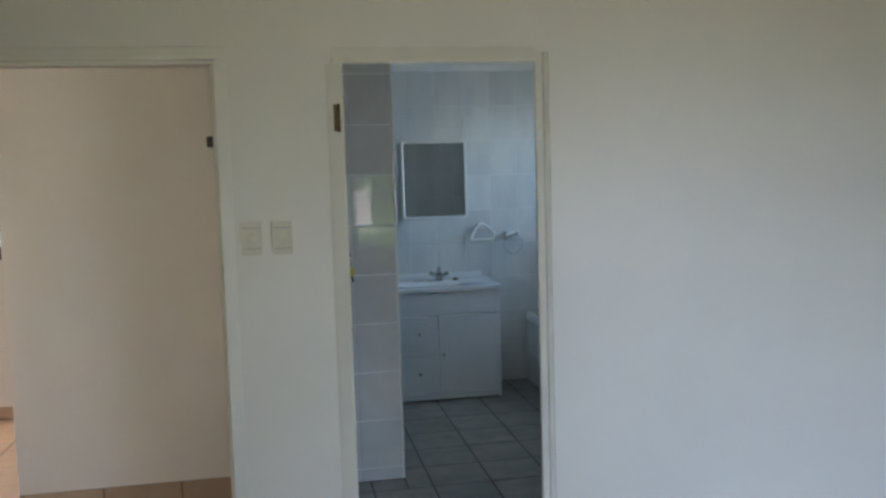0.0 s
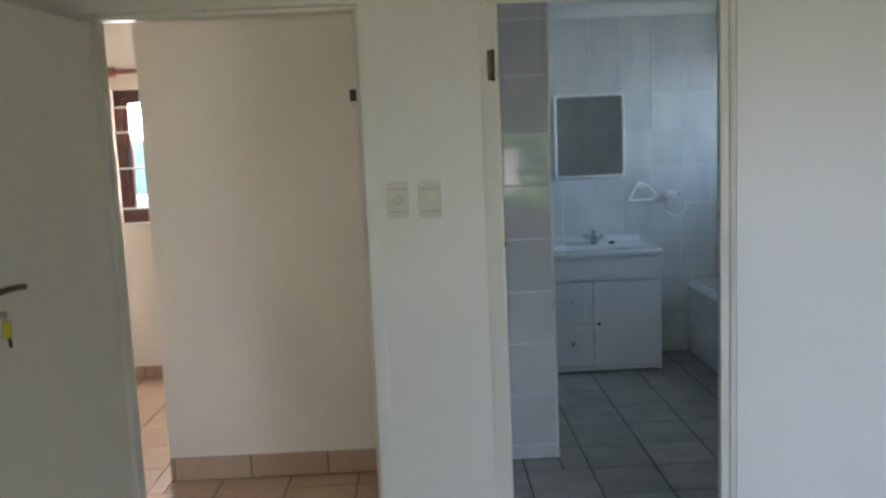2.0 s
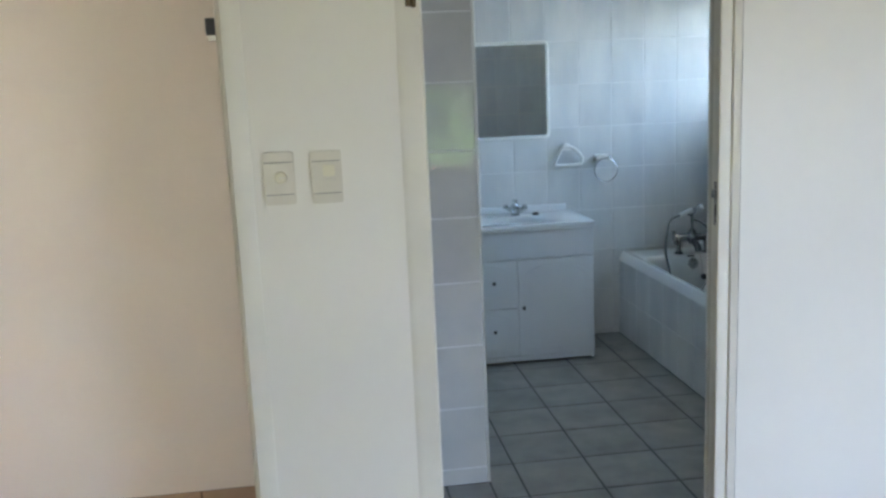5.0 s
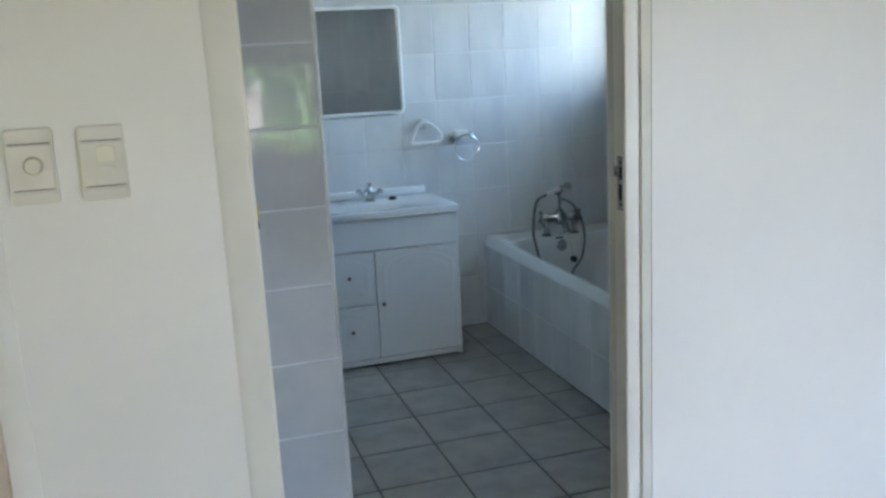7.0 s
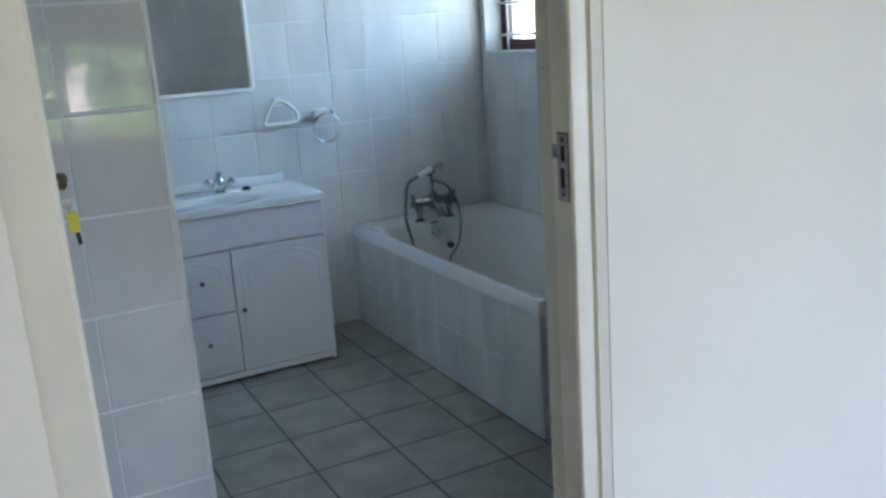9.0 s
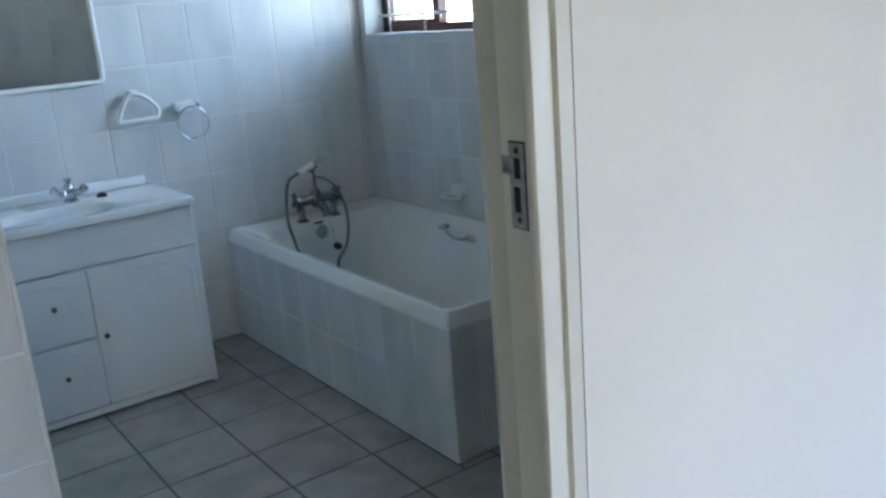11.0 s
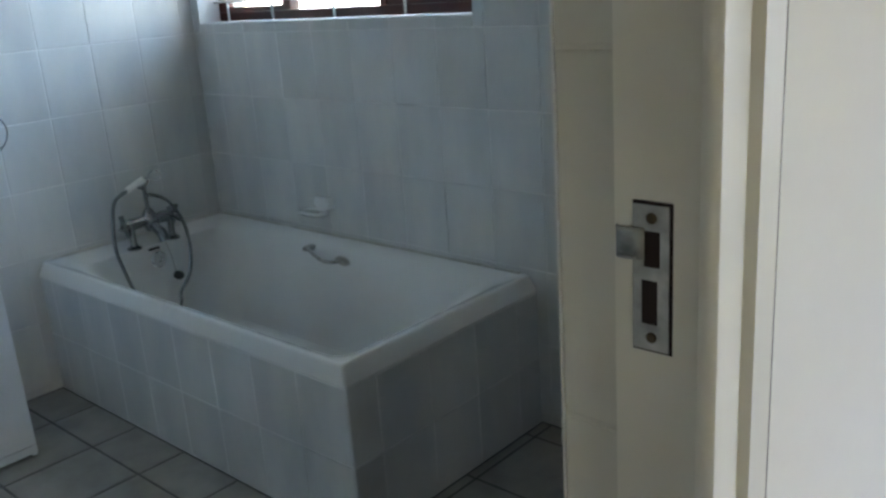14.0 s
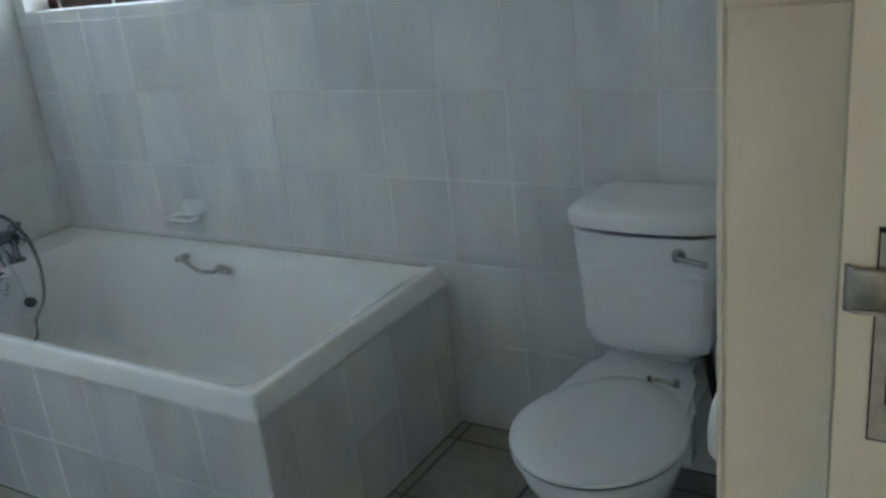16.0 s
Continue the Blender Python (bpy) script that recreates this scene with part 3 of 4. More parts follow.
def on_edge(a):
    """Where the ray at angle a from the bowl's middle leaves the worktop."""
    dx, dy = math.cos(a), math.sin(a)
    best = 9
    for lim, d, o in ((outer[1][0], dx, BX), (outer[0][0], dx, BX), (outer[2][1], dy, BY), (outer[0][1], dy, BY)):
        if abs(d) > 1e-6 and (lim - o) / d > 0:
            best = min(best, (lim - o) / d)
    return BX + dx * best, BY + dy * best


angs = sorted([2 * math.pi * k / 44 for k in range(44)] + [math.atan2(y - BY, x - BX) % (2 * math.pi) for x, y in outer])
rings = []
rings.append([Vector((*on_edge(a), 0.782)) for a in angs])
rings.append([Vector((*on_edge(a), VTOP - 0.006)) for a in angs])
rings.append([Vector((*[o + (p - o) * 0.985 for o, p in zip((BX, BY), on_edge(a))], VTOP)) for a in angs])
for rx, ry, z in ((0.235, 0.145, VTOP), (0.228, 0.140, VTOP - 0.004), (0.215, 0.130, VTOP - 0.02), (0.17, 0.11, VTOP - 0.09), (0.10, 0.07, VTOP - 0.12), (0.024, 0.024, VTOP - 0.125)):
    rings.append([Vector((BX + rx * math.cos(a), BY - 0.032 + ry * math.sin(a), z)) for a in angs])
part("worktop", loft(rings), CERAMIC, basin_top, smooth=True)
part("upstand", box(VX0 - 0.012, BACK - 0.026, VTOP + 0.0005, VX1 - 0.03, BACK - 0.001, VTOP + 0.045, 0.006), CERAMIC, basin_top, smooth=True)
part("drain", turned([(0.022, 0), (0.022, 0.004), (0.015, 0.005)], Matrix.Translation((BX, BY - 0.032, VTOP - 0.1265)), 18), CHROME, basin_top)

tap = thing("basin_mixer_tap", (0.912, 2.985, VTOP), "chrome basin mixer tap with two cross handles", "tap")
M = Matrix.Translation((0.912, 2.99, VTOP)) @ Matrix.Rotation(radians(-24), 4, "Z") @ Matrix.Diagonal((1.12, 1.12, 1.12, 1))
bm = turned([(0.026, 0.0005), (0.026, 0.008), (0.018, 0.014), (0.017, 0.05), (0.02, 0.055), (0.015, 0.066)], M, 20)
tube([M @ Vector(p) for p in ((-0.04, 0, 0.034), (0.04, 0, 0.034))], 0.015, 12, bm=bm)
part("body", bm, CHROME, tap, smooth=True)
part("spout", tube([M @ Vector(p) for p in ((0, 0, 0.04), (0, -0.05, 0.058), (0, -0.095, 0.055), (0, -0.115, 0.038))], 0.013, 12), CHROME, tap, smooth=True)
for sx in (-1, 1):
    H_ = M @ Matrix.Translation((sx * 0.036, 0, 0.034)) @ Matrix.Rotation(sx * 0.9, 4, "Y")
    bm = turned([(0.012, 0), (0.011, 0.010), (0.016, 0.016), (0.017, 0.025), (0.012, 0.032)], H_, 14)
    part("handle", bm, CHROME, tap, smooth=True)
part("lift_knob", turned([(0.007, 0.06), (0.007, 0.072), (0.014, 0.076), (0.014, 0.086), (0.007, 0.09)], M, 12), CHROME, tap, smooth=True)
plug = tagged(part("basin_plug", turned([(0.02, 0.0), (0.022, 0.006), (0.016, 0.012), (0.006, 0.018)], Matrix.Translation((1.036, 2.985, VTOP + 0.0005)), 18), BLACK, smooth=True), "black rubber plug lying on the basin top", "plug")
soap = tagged(part("soap_remnant", turned([(0.018, 0.0), (0.022, 0.003), (0.018, 0.007)], Matrix.Translation((0.965, 2.940, VTOP + 0.0005)) @ Matrix.Diagonal((1.5, 1, 1, 1)), 16), PLASTIC, smooth=True), "thin white piece of soap on the basin top", "soap")

# ---------------------------------------------------------------- mirror
MX0, MX1, MZ0, MZ1 = 0.672, 1.166, 1.262, 1.842
mirror = thing("mirror", ((MX0 + MX1) / 2, BACK, MZ0), "rectangular wall mirror in a white plastic frame", "mirror")
FB = Matrix.Translation((0, BACK, 0)) @ FACE_SOUTH
prof = [(0, 0.001), (0, 0.014), (0.006, 0.020), (0.016, 0.018), (0.021, 0.010), (0.021, 0.001)]
rings = [[FB @ Vector((p.x, p.y, h)) for p in rounded(MX0 + i, MZ0 + i, MX1 - i, MZ1 - i, 0.03 - i * 0.7, 0)] for i, h in prof]
bm = loft(rings + [rings[0]], caps=False)
bmesh.ops.remove_doubles(bm, verts=bm.verts[:], dist=1e-6)
part("frame", bm, PLASTIC, mirror, "white moulded frame", smooth=True)
part("glass", extruded([(p.x, p.y) for p in rounded(MX0 + 0.02, MZ0 + 0.02, MX1 - 0.02, MZ1 - 0.02, 0.015, 0)], 0.003, 0.009, 0, FB), MIRROR, mirror, "mirror glass")

# ---------------------------------------------------------------- towel rings
HX, HZ = 1.272, 1.150
tri = thing("towel_hanger", (HX, BACK, HZ), "white plastic rounded triangular towel hanger on the tiles", "towel hanger")
pts = [(-0.078, -0.055), (-0.082, -0.035), (-0.045, 0.035), (-0.02, 0.052), (0.015, 0.052), (0.05, 0.030), (0.085, -0.012), (0.082, -0.045), (0.06, -0.055), (-0.02, -0.057)]
part("loop", tube([FB @ Vector((HX + u, HZ + v, 0.034)) for u, v in pts], 0.0095, 10, True), PLASTIC, tri, smooth=True)
part("mount", extruded([(HX - 0.03, HZ + 0.03), (HX + 0.02, HZ + 0.03), (HX + 0.014, HZ + 0.072), (HX - 0.022, HZ + 0.072)], 0.0, 0.032, 0.006, FB), PLASTIC, tri, smooth=True)
RX, RZ = 1.488, 1.125
ring = thing("towel_ring", (RX, BACK, RZ), "chrome towel ring on a white wall mount", "towel ring")
part("mount", extruded([(p.x, p.y) for p in rounded(RX - 0.045, RZ - 0.018, RX + 0.035, RZ + 0.022, 0.012, 0)], 0.0, 0.05, 0.008, FB), PLASTIC, ring, smooth=True)
part("cap", turned([(0.012, 0), (0.012, 0.045), (0.008, 0.055)], FB @ Matrix.Translation((RX + 0.045, RZ + 0.002, 0)), 14), CHROME, ring, smooth=True)
part("ring", tube([FB @ Vector((RX + 0.012 + 0.072 * math.cos(a), RZ - 0.072 + 0.072 * math.sin(a), 0.058)) for a in [k * math.pi / 10 for k in range(20)]], 0.0034, 8, True), CHROME, ring, smooth=True)

# ---------------------------------------------------------------- bath
TX, TY, TZ = 1.600, 1.350, 0.480
surround = tagged(part("bath_surround", box(TX + T, TY + T, 0, TX + 0.05, BACK, TZ, bm=box(TX + 0.05, TY + T, 0, RIGHT, TY + 0.05, TZ)), GROUT), "tiled panel boxing in the bath", "bath panel", kind="structure")
bath = thing("bathtub", (2.03, 2.2, 0), "white built-in bathtub with a broad sloping rim", "bathtub")
BX0, BX1, BY0, BY1 = TX - 0.004, RIGHT - 0.001, TY - 0.004, BACK - 0.001
spec = [  # left, right, near, far inset, corner radius, height
    (0.0, 0.0, 0.0, 0.0, 0.010, TZ + 0.001), (0.001, 0.0, 0.001, 0.0, 0.010, TZ + 0.004), (0.019, 0.0, 0.026, 0.0, 0.012, TZ + 0.040), (0.022, 0.0, 0.030, 0.0, 0.014, TZ + 0.046),
    (0.027, 0.004, 0.036, 0.004, 0.018, TZ + 0.049), (0.036, 0.014, 0.047, 0.030, 0.03, TZ + 0.047), (0.052, 0.034, 0.066, 0.090, 0.05, TZ + 0.041), (0.074, 0.058, 0.094, 0.146, 0.075, TZ + 0.030),
    (0.094, 0.080, 0.125, 0.159, 0.09, TZ + 0.004), (0.108, 0.095, 0.165, 0.165, 0.105, TZ - 0.04), (0.135, 0.125, 0.29, 0.182, 0.12, 0.30), (0.165, 0.155, 0.40, 0.20, 0.13, 0.19), (0.20, 0.19, 0.46, 0.23, 0.12, 0.140), (0.26, 0.25, 0.52, 0.28, 0.08, 0.125)]
rings = [rounded(BX0 + a, BY0 + c, BX1 - b, BY1 - d, r, z, 8) for a, b, c, d, r, z in spec]
part("tub", loft(rings, caps=False), BATHW, bath, smooth=True)
bm = loft(rings[-1:] + [rounded(BX0 + 0.3, BY0 + 0.6, BX1 - 0.3, BY1 - 0.3, 0.05, 0.122, 8)])
part("floor_of_tub", bm, BATHW, bath, smooth=True)
part("sealant", box(RIGHT - 0.012, TY + 0.06, TZ + 0.042, RIGHT - 0.0005, BACK - 0.014, TZ + 0.054, 0.004), SILICONE, bath, "aged sealant along the wall")
part("sealant", box(TX + 0.06, BACK - 0.012, TZ + 0.042, RIGHT - 0.013, BACK - 0.0005, TZ + 0.054, 0.004), SILICONE, bath, "aged sealant along the wall")
OM = Matrix.Translation((2.018, BACK - 0.163, 0.452)) @ Matrix.Rotation(radians(90), 4, "X") @ Matrix.Rotation(radians(-6), 4, "X")
part("overflow", turned([(0.034, 0), (0.034, 0.005), (0.029, 0.010), (0.014, 0.010), (0.012, 0.004)], OM, 24), CHROME, bath, "chrome overflow rose", smooth=True)
part("overflow_slot", box(1.985, BACK - 0.166, 0.494, 2.032, BACK - 0.154, 0.504, 0.002), BLACK, bath, "dark slot")
chain = part("plug_chain", tube([(2.068, BACK - 0.152, 0.512), (2.074, BACK - 0.170, 0.46), (2.078, BACK - 0.180, 0.386)], 0.0014, 6), STEEL, bath)
part("bath_plug", turned([(0.017, 0), (0.022, 0.006), (0.022, 0.014), (0.008, 0.024)], Matrix.Translation((2.080, BACK - 0.190, 0.362)) @ Matrix.Rotation(0.6, 4, "X"), 16), BLACK, chain, "black rubber plug", smooth=True)
grab = thing("grab_bar", (2.33, 2.2, 0.47), "worn metal grab bar inside the bath", "grab bar")
gx = BX1 - 0.108
part("bar", tube([(gx - 0.012, 2.352, 0.499), (gx - 0.030, 2.325, 0.502), (gx - 0.040, 2.285, 0.492), (gx - 0.040, 2.245, 0.478), (gx - 0.028, 2.210, 0.474), (gx - 0.012, 2.190, 0.476)], 0.0075, 10), STEEL, grab, smooth=True)
for yy, zz, tip in ((2.368, 0.500, 0.3), (2.176, 0.476, -0.3)):
    fm = Matrix.Translation((gx - 0.002, yy, zz)) @ Matrix.Rotation(-math.pi / 2, 4, "Y") @ Matrix.Rotation(tip, 4, "Z") @ Matrix.Diagonal((0.62, 1.55, 1, 1))
    part("foot", turned([(0.021, -0.012), (0.021, 0.005), (0.017, 0.011), (0.006, 0.014)], fm, 18), STEEL, grab, "leaf-shaped tarnished foot", smooth=True)

mixer = thing("bath_mixer_tap", (2.08, BACK, 0.60), "chrome bath mixer tap with a hand shower on its cradle", "tap")
DULL = mat("dull_chrome", (0.30, 0.31, 0.32), 0.14, 1.0, vary=0.1, scale=20, rvar=0.1)
MX, MY, MZ = 2.028, BACK - 0.132, 0.612
bm = tube([(MX - 0.085, MY, MZ), (MX + 0.085, MY, MZ)], 0.024, 14)
turned([(0.024, -0.04), (0.034, -0.01), (0.032, 0.02), (0.014, 0.05)], Matrix.Translation((MX, MY, MZ)), 18, bm=bm)
part("body", bm, DULL, mixer, smooth=True)
for s in (-1, 1):
    foot = TZ + 0.0315
    part("pillar", turned([(0.030, 0.0), (0.030, 0.006), (0.017, 0.014), (0.0135, 0.024), (0.0135, MZ - foot)], Matrix.Translation((MX + s * 0.088, MY, foot)), 18), DULL, mixer, smooth=True)
part("spout", tube([(MX, MY, MZ - 0.01), (MX, MY - 0.045, MZ - 0.03), (MX, MY - 0.08, MZ - 0.05), (MX, MY - 0.092, MZ - 0.075)], 0.021, 14), DULL, mixer, smooth=True)
for s in (-1, 1):
    HM = Matrix.Translation((MX + s * 0.085, MY, MZ)) @ Matrix.Rotation(s * math.pi / 2, 4, "Y")
    bm = turned([(0.018, 0), (0.016, 0.018), (0.024, 0.026), (0.022, 0.036), (0.009, 0.040)], HM, 16)
    for k in range(2):
        a = k * math.pi / 2 + 0.5
        tube([HM @ Vector((t * 0.045 * math.cos(a), t * 0.045 * math.sin(a), 0.028)) for t in (-1, 1)], 0.0105, 8, bm=bm)
    hd = part("cross_handle", bm, DULL, mixer, smooth=True)
    part("cap", turned([(0.008, 0.0395), (0.007, 0.043)], HM, 12), BLACK, hd, "dark handle cap")
part("cradle", tube([(MX, MY, MZ + 0.03), (MX - 0.003, MY, MZ + 0.09), (MX - 0.008, MY - 0.008, MZ + 0.148)], 0.0085, 12, bm=tube([(MX - 0.034, MY - 0.014, MZ + 0.146), (MX - 0.010, MY - 0.008, MZ + 0.138), (MX + 0.016, MY - 0.014, MZ + 0.164)], 0.007, 8)), DULL, mixer, smooth=True)
shower = thing("hand_shower", (MX, MY, MZ + 0.16), "hand shower with a white grip and a chrome hose", "hand shower")
part("grip", tube([(MX - 0.096, MY - 0.032, MZ + 0.146), (MX - 0.014, MY - 0.026, MZ + 0.176)], 0.0125, 12), PLASTIC, shower, "white grip", smooth=True)
part("head", turned([(0.010, -0.02), (0.018, 0.0), (0.024, 0.010), (0.021, 0.017)], Matrix.Translation((MX + 0.034, MY - 0.034, MZ + 0.188)) @ Matrix.Rotation(1.9, 4, "X") @ Matrix.Rotation(-0.5, 4, "Y"), 18, bm=tube([(MX - 0.015, MY - 0.026, MZ + 0.176), (MX + 0.030, MY - 0.026, MZ + 0.188)], 0.009, 10)), CHROME, shower, smooth=True)
hose = [(MX - 0.097, MY - 0.032, MZ + 0.145), (MX - 0.166, MY - 0.055, MZ + 0.118), (MX - 0.190, MY - 0.060, MZ + 0.037), (MX - 0.198, MY - 0.062, MZ - 0.060), (MX - 0.194, MY - 0.085, MZ - 0.135), (MX - 0.165, MY - 0.12, MZ - 0.27),
        (MX - 0.08, MY - 0.15, MZ - 0.36), (MX + 0.00, MY - 0.125, MZ - 0.35), (MX + 0.030, MY - 0.100, MZ - 0.298), (MX + 0.084, MY - 0.098, MZ - 0.230), (MX + 0.116, MY - 0.075, MZ - 0.125), (MX + 0.110, MY - 0.060, MZ - 0.020), (MX + 0.062, MY - 0.045, MZ + 0.074), (MX + 0.004, MY - 0.022, MZ + 0.108), (MX - 0.004, MY - 0.004, MZ + 0.092)]
part("hose", tube(hose, 0.0075, 8), HOSE, shower, "flexible metal hose", smooth=True)

dish = thing("soap_dish", (RIGHT, 2.36, 0.66), "white ceramic soap dish fixed to the tiles above the bath", "soap dish")
FW = Matrix.Translation((RIGHT, 0, 0)) @ FACE_WEST
part("back", extruded([(p.x, p.y) for p in rounded(2.315, 0.637, 2.405, 0.685, 0.012, 0)], 0.0, 0.028, 0.008, FW), CERAMIC, dish, smooth=True)
rr = [rounded(RIGHT - 0.075 + i, 2.335 + i, RIGHT - 0.001 - i * 0.3, 2.475 - i, 0.03, z, 5) for i, z in ((0.012, 0.609), (0.0, 0.619), (0.0, 0.630), (0.010, 0.630), (0.016, 0.622))]
part("tray", loft(rr), CERAMIC, dish, smooth=True)

# ---------------------------------------------------------------- toilet
toilet = thing("toilet", (2.05, 0.66, 0), "white ceramic close-coupled toilet with its lid shut", "toilet")
QY = 0.668


def egg(front_x, back_x, half, z, seg=36, cut=0.0):
    """An egg-shaped ring: round towards the front, blunter at the back."""
    cx, out = front_x + half * 1.12, []
    for k in range(seg):
        a = 2 * math.pi * k / seg
        c, s = math.cos(a), math.sin(a)
        ax = (cx - front_x) if c < 0 else (back_x - cx)
        out.append(Vector((cx + ax * c * (1 if c < 0 else abs(c) ** 0.25), QY + half * s, z)))
    return out


rings = [egg(1.90, 2.33, 0.105, 0.0), egg(1.90, 2.33, 0.103, 0.03), egg(1.915, 2.31, 0.09, 0.07), egg(1.89, 2.32, 0.10, 0.16), egg(1.80, 2.33, 0.145, 0.26), egg(1.745, 2.34, 0.172, 0.34), egg(1.738, 2.34, 0.178, 0.372), egg(1.742, 2.34, 0.174, 0.385)]
part("pan", loft(rings), CERAMIC, toilet, smooth=True)
neck = [(2.436, 0.112), (2.30, 0.112), (2.25, 0.116), (2.20, 0.126), (2.15, 0.146), (2.10, 0.166), (2.04, 0.172)]
part("neck", extruded([(x, QY + w) for x, w in neck] + [(x, QY - w) for x, w in reversed(neck)], 0.30, 0.418, 0.014), CERAMIC, toilet, smooth=True)
part("cistern_foot", box(2.285, QY - 0.10, 0.4185, 2.43, QY + 0.10, 0.447, 0.006), CERAMIC, toilet, smooth=True)
seat = part("seat", loft([egg(1.730, 2.17, 0.184, 0.386), egg(1.722, 2.175, 0.192, 0.391), egg(1.722, 2.175, 0.192, 0.402), egg(1.728, 2.172, 0.186, 0.406)]), SEATP, toilet, "white plastic seat", smooth=True)
# A black ring paints the shade between seat and lid.
part("lid_gap_shade", loft([egg(1.7225, 2.174, 0.1915, z) for z in (0.4058, 0.4078)]), BLACK, seat, "black line painting the shade between seat and lid")
part("lid", loft([egg(1.726, 2.173, 0.188, 0.4075), egg(1.720, 2.178, 0.194, 0.411), egg(1.721, 2.178, 0.193, 0.419), egg(1.738, 2.165, 0.178, 0.427), egg(1.80, 2.13, 0.12, 0.432), egg(1.88, 2.08, 0.05, 0.434)]), SEATP, toilet, "white plastic lid", smooth=True)
part("lid_hinge", tube([(2.152, QY - 0.100, 0.434), (2.150, QY - 0.070, 0.440), (2.158, QY - 0.048, 0.434)], 0.006, 10, bm=turned([(0.010, 0), (0.008, 0.018)], Matrix.Translation((2.172, QY - 0.100, 0.418)), 12)), STEEL, toilet, "tarnished metal lid hinge", smooth=True)
part("hinge_bolt", turned([(0.007, 0), (0.006, 0.010)], Matrix.Translation((2.176, QY - 0.035, 0.4185)), 12), BRASS, toilet, smooth=True)


def bowed(front_x, half, z, bow=0.022, corner=0.018):
    """A ring with a bowed front and soft front corners, flat against the wall."""
    out = []
    for k in range(17):
        u = -1 + k / 8
        out.append(Vector((front_x - bow * (1 - u * u) + corner * abs(u) ** 9, QY + half * u, z)))
    return out + [Vector((2.438, QY + half, z)), Vector((2.438, QY - half, z))]


body = ((2.285, 0.118, 0.4475), (2.268, 0.138, 0.4500), (2.256, 0.150, 0.462), (2.250, 0.154, 0.49), (2.244, 0.162, 0.60), (2.238, 0.170, 0.70), (2.236, 0.173, 0.764), (2.262, 0.150, 0.7665))
part("cistern", loft([bowed(*r) for r in body]), CERAMIC, toilet, smooth=True)
crest = arch(QY - 0.150, QY + 0.150, 0.500, 0.692, 0.022)
rings = []
for inset, lift in ((0.0, -0.0015), (0.004, 0.0020), (0.010, 0.0030)):
    ring_ = []
    for u, v in crest:
        u, v = QY + (u - QY) * (1 - inset / 0.15), 0.596 + (v - 0.596) * (1 - inset / 0.1)
        ring_.append(Vector((2.2445 - 0.058 * (v - 0.60) - 0.022 * (1 - ((u - QY) / 0.166) ** 2) - lift, u, v)))
    rings.append(ring_)
part("cistern_panel", loft(rings), CERAMIC, toilet, smooth=True)
cl = ((2.236, 0.176, 0.7735), (2.229, 0.181, 0.7765), (2.228, 0.182, 0.806), (2.232, 0.178, 0.818), (2.244, 0.168, 0.826), (2.285, 0.13, 0.830))
part("cistern_lid", loft([bowed(*r) for r in cl]), CERAMIC, toilet, smooth=True)
# A black strip paints the shade in the gap under the lid.
part("lid_shade_strip", loft([bowed(2.246, 0.166, z) for z in (0.7662, 0.7738)]), BLACK, toilet, "black strip painting the shade under the cistern lid")
fl = part("flush_lever", turned([(0.017, 0), (0.017, 0.006), (0.011, 0.014), (0.009, 0.024)], Matrix.Translation((2.226, QY - 0.095, 0.726)) @ Matrix.Rotation(-math.pi / 2, 4, "Y"), 16), CHROME, toilet, "chrome flush lever", smooth=True)
part("arm", tube([(2.206, QY - 0.095, 0.726), (2.200, QY - 0.12, 0.724), (2.204, QY - 0.165, 0.716)], 0.0065, 10), CHROME, fl, smooth=True)
part("inlet_pipe", tube([(2.38, QY - 0.12, 0.446), (2.38, QY - 0.125, 0.36), (2.40, QY - 0.14, 0.24), (2.447, QY - 0.145, 0.21)], 0.010, 10), BLACK, toilet, "dark supply pipe", smooth=True)
part("cistern_bolt", turned([(0.022, 0), (0.022, 0.02), (0.012, 0.03)], Matrix.Translation((2.35, QY - 0.115, 0.418)), 14), BLACK, toilet)
roll = thing("toilet_roll_holder", (1.30, FRONT, 0.88), "white round toilet roll holder on the tiled wall", "toilet roll holder")
part("cover", turned([(0.044, 0.0), (0.047, 0.008), (0.047, 0.115), (0.040, 0.124)], Matrix.Translation((1.30, FRONT, 0.885)) @ Matrix.Rotation(-math.pi / 2, 4, "X"), 28), PLASTIC, roll, smooth=True)

# ---------------------------------------------------------------- windows


def window_x(name, x, y0, y1, z0, z1, posts, label):
    """A dark wooden window in a wall that runs along y: frame, posts, panes, and white bars inside."""
    w = thing(name, (x, (y0 + y1) / 2, z0), label, "window", kind="structure")
    f = 0.036
    part("sill_rail", box(x - 0.03, y0, z0, x + 0.03, y1, z0 + f, 0.005), MAHOGANY, w)
    part("head_rail", box(x - 0.03, y0, z1 - f, x + 0.03, y1, z1, 0.005), MAHOGANY, w)
    marks = [y0] + posts + [y1]
    for k, p in enumerate(marks):
        a = p if k == 0 else p - f if k == len(marks) - 1 else p - f / 2
        part("post", box(x - 0.028, a, z0 + f, x + 0.028, a + f, z1 - f, 0.004), MAHOGANY, w)
    for k in range(len(marks) - 1):
        a = marks[k] + (f if k == 0 else f / 2)
        b = marks[k + 1] - (f if k == len(marks) - 2 else f / 2)
        pane = part("pane", box(x + 0.002, a, z0 + f, x + 0.007, b, z1 - f), GLASS, w)
        pane.visible_shadow = False
        if k != 1:
            c = 0.02
            bm = wall_box(x - 0.02, a, z0 + f, x + 0.001, b, z1 - f, [(a + c, b - c, z0 + f + c, z1 - f - c)], "y")
            part("sash", bm, MAHOGANY, w)
    return w


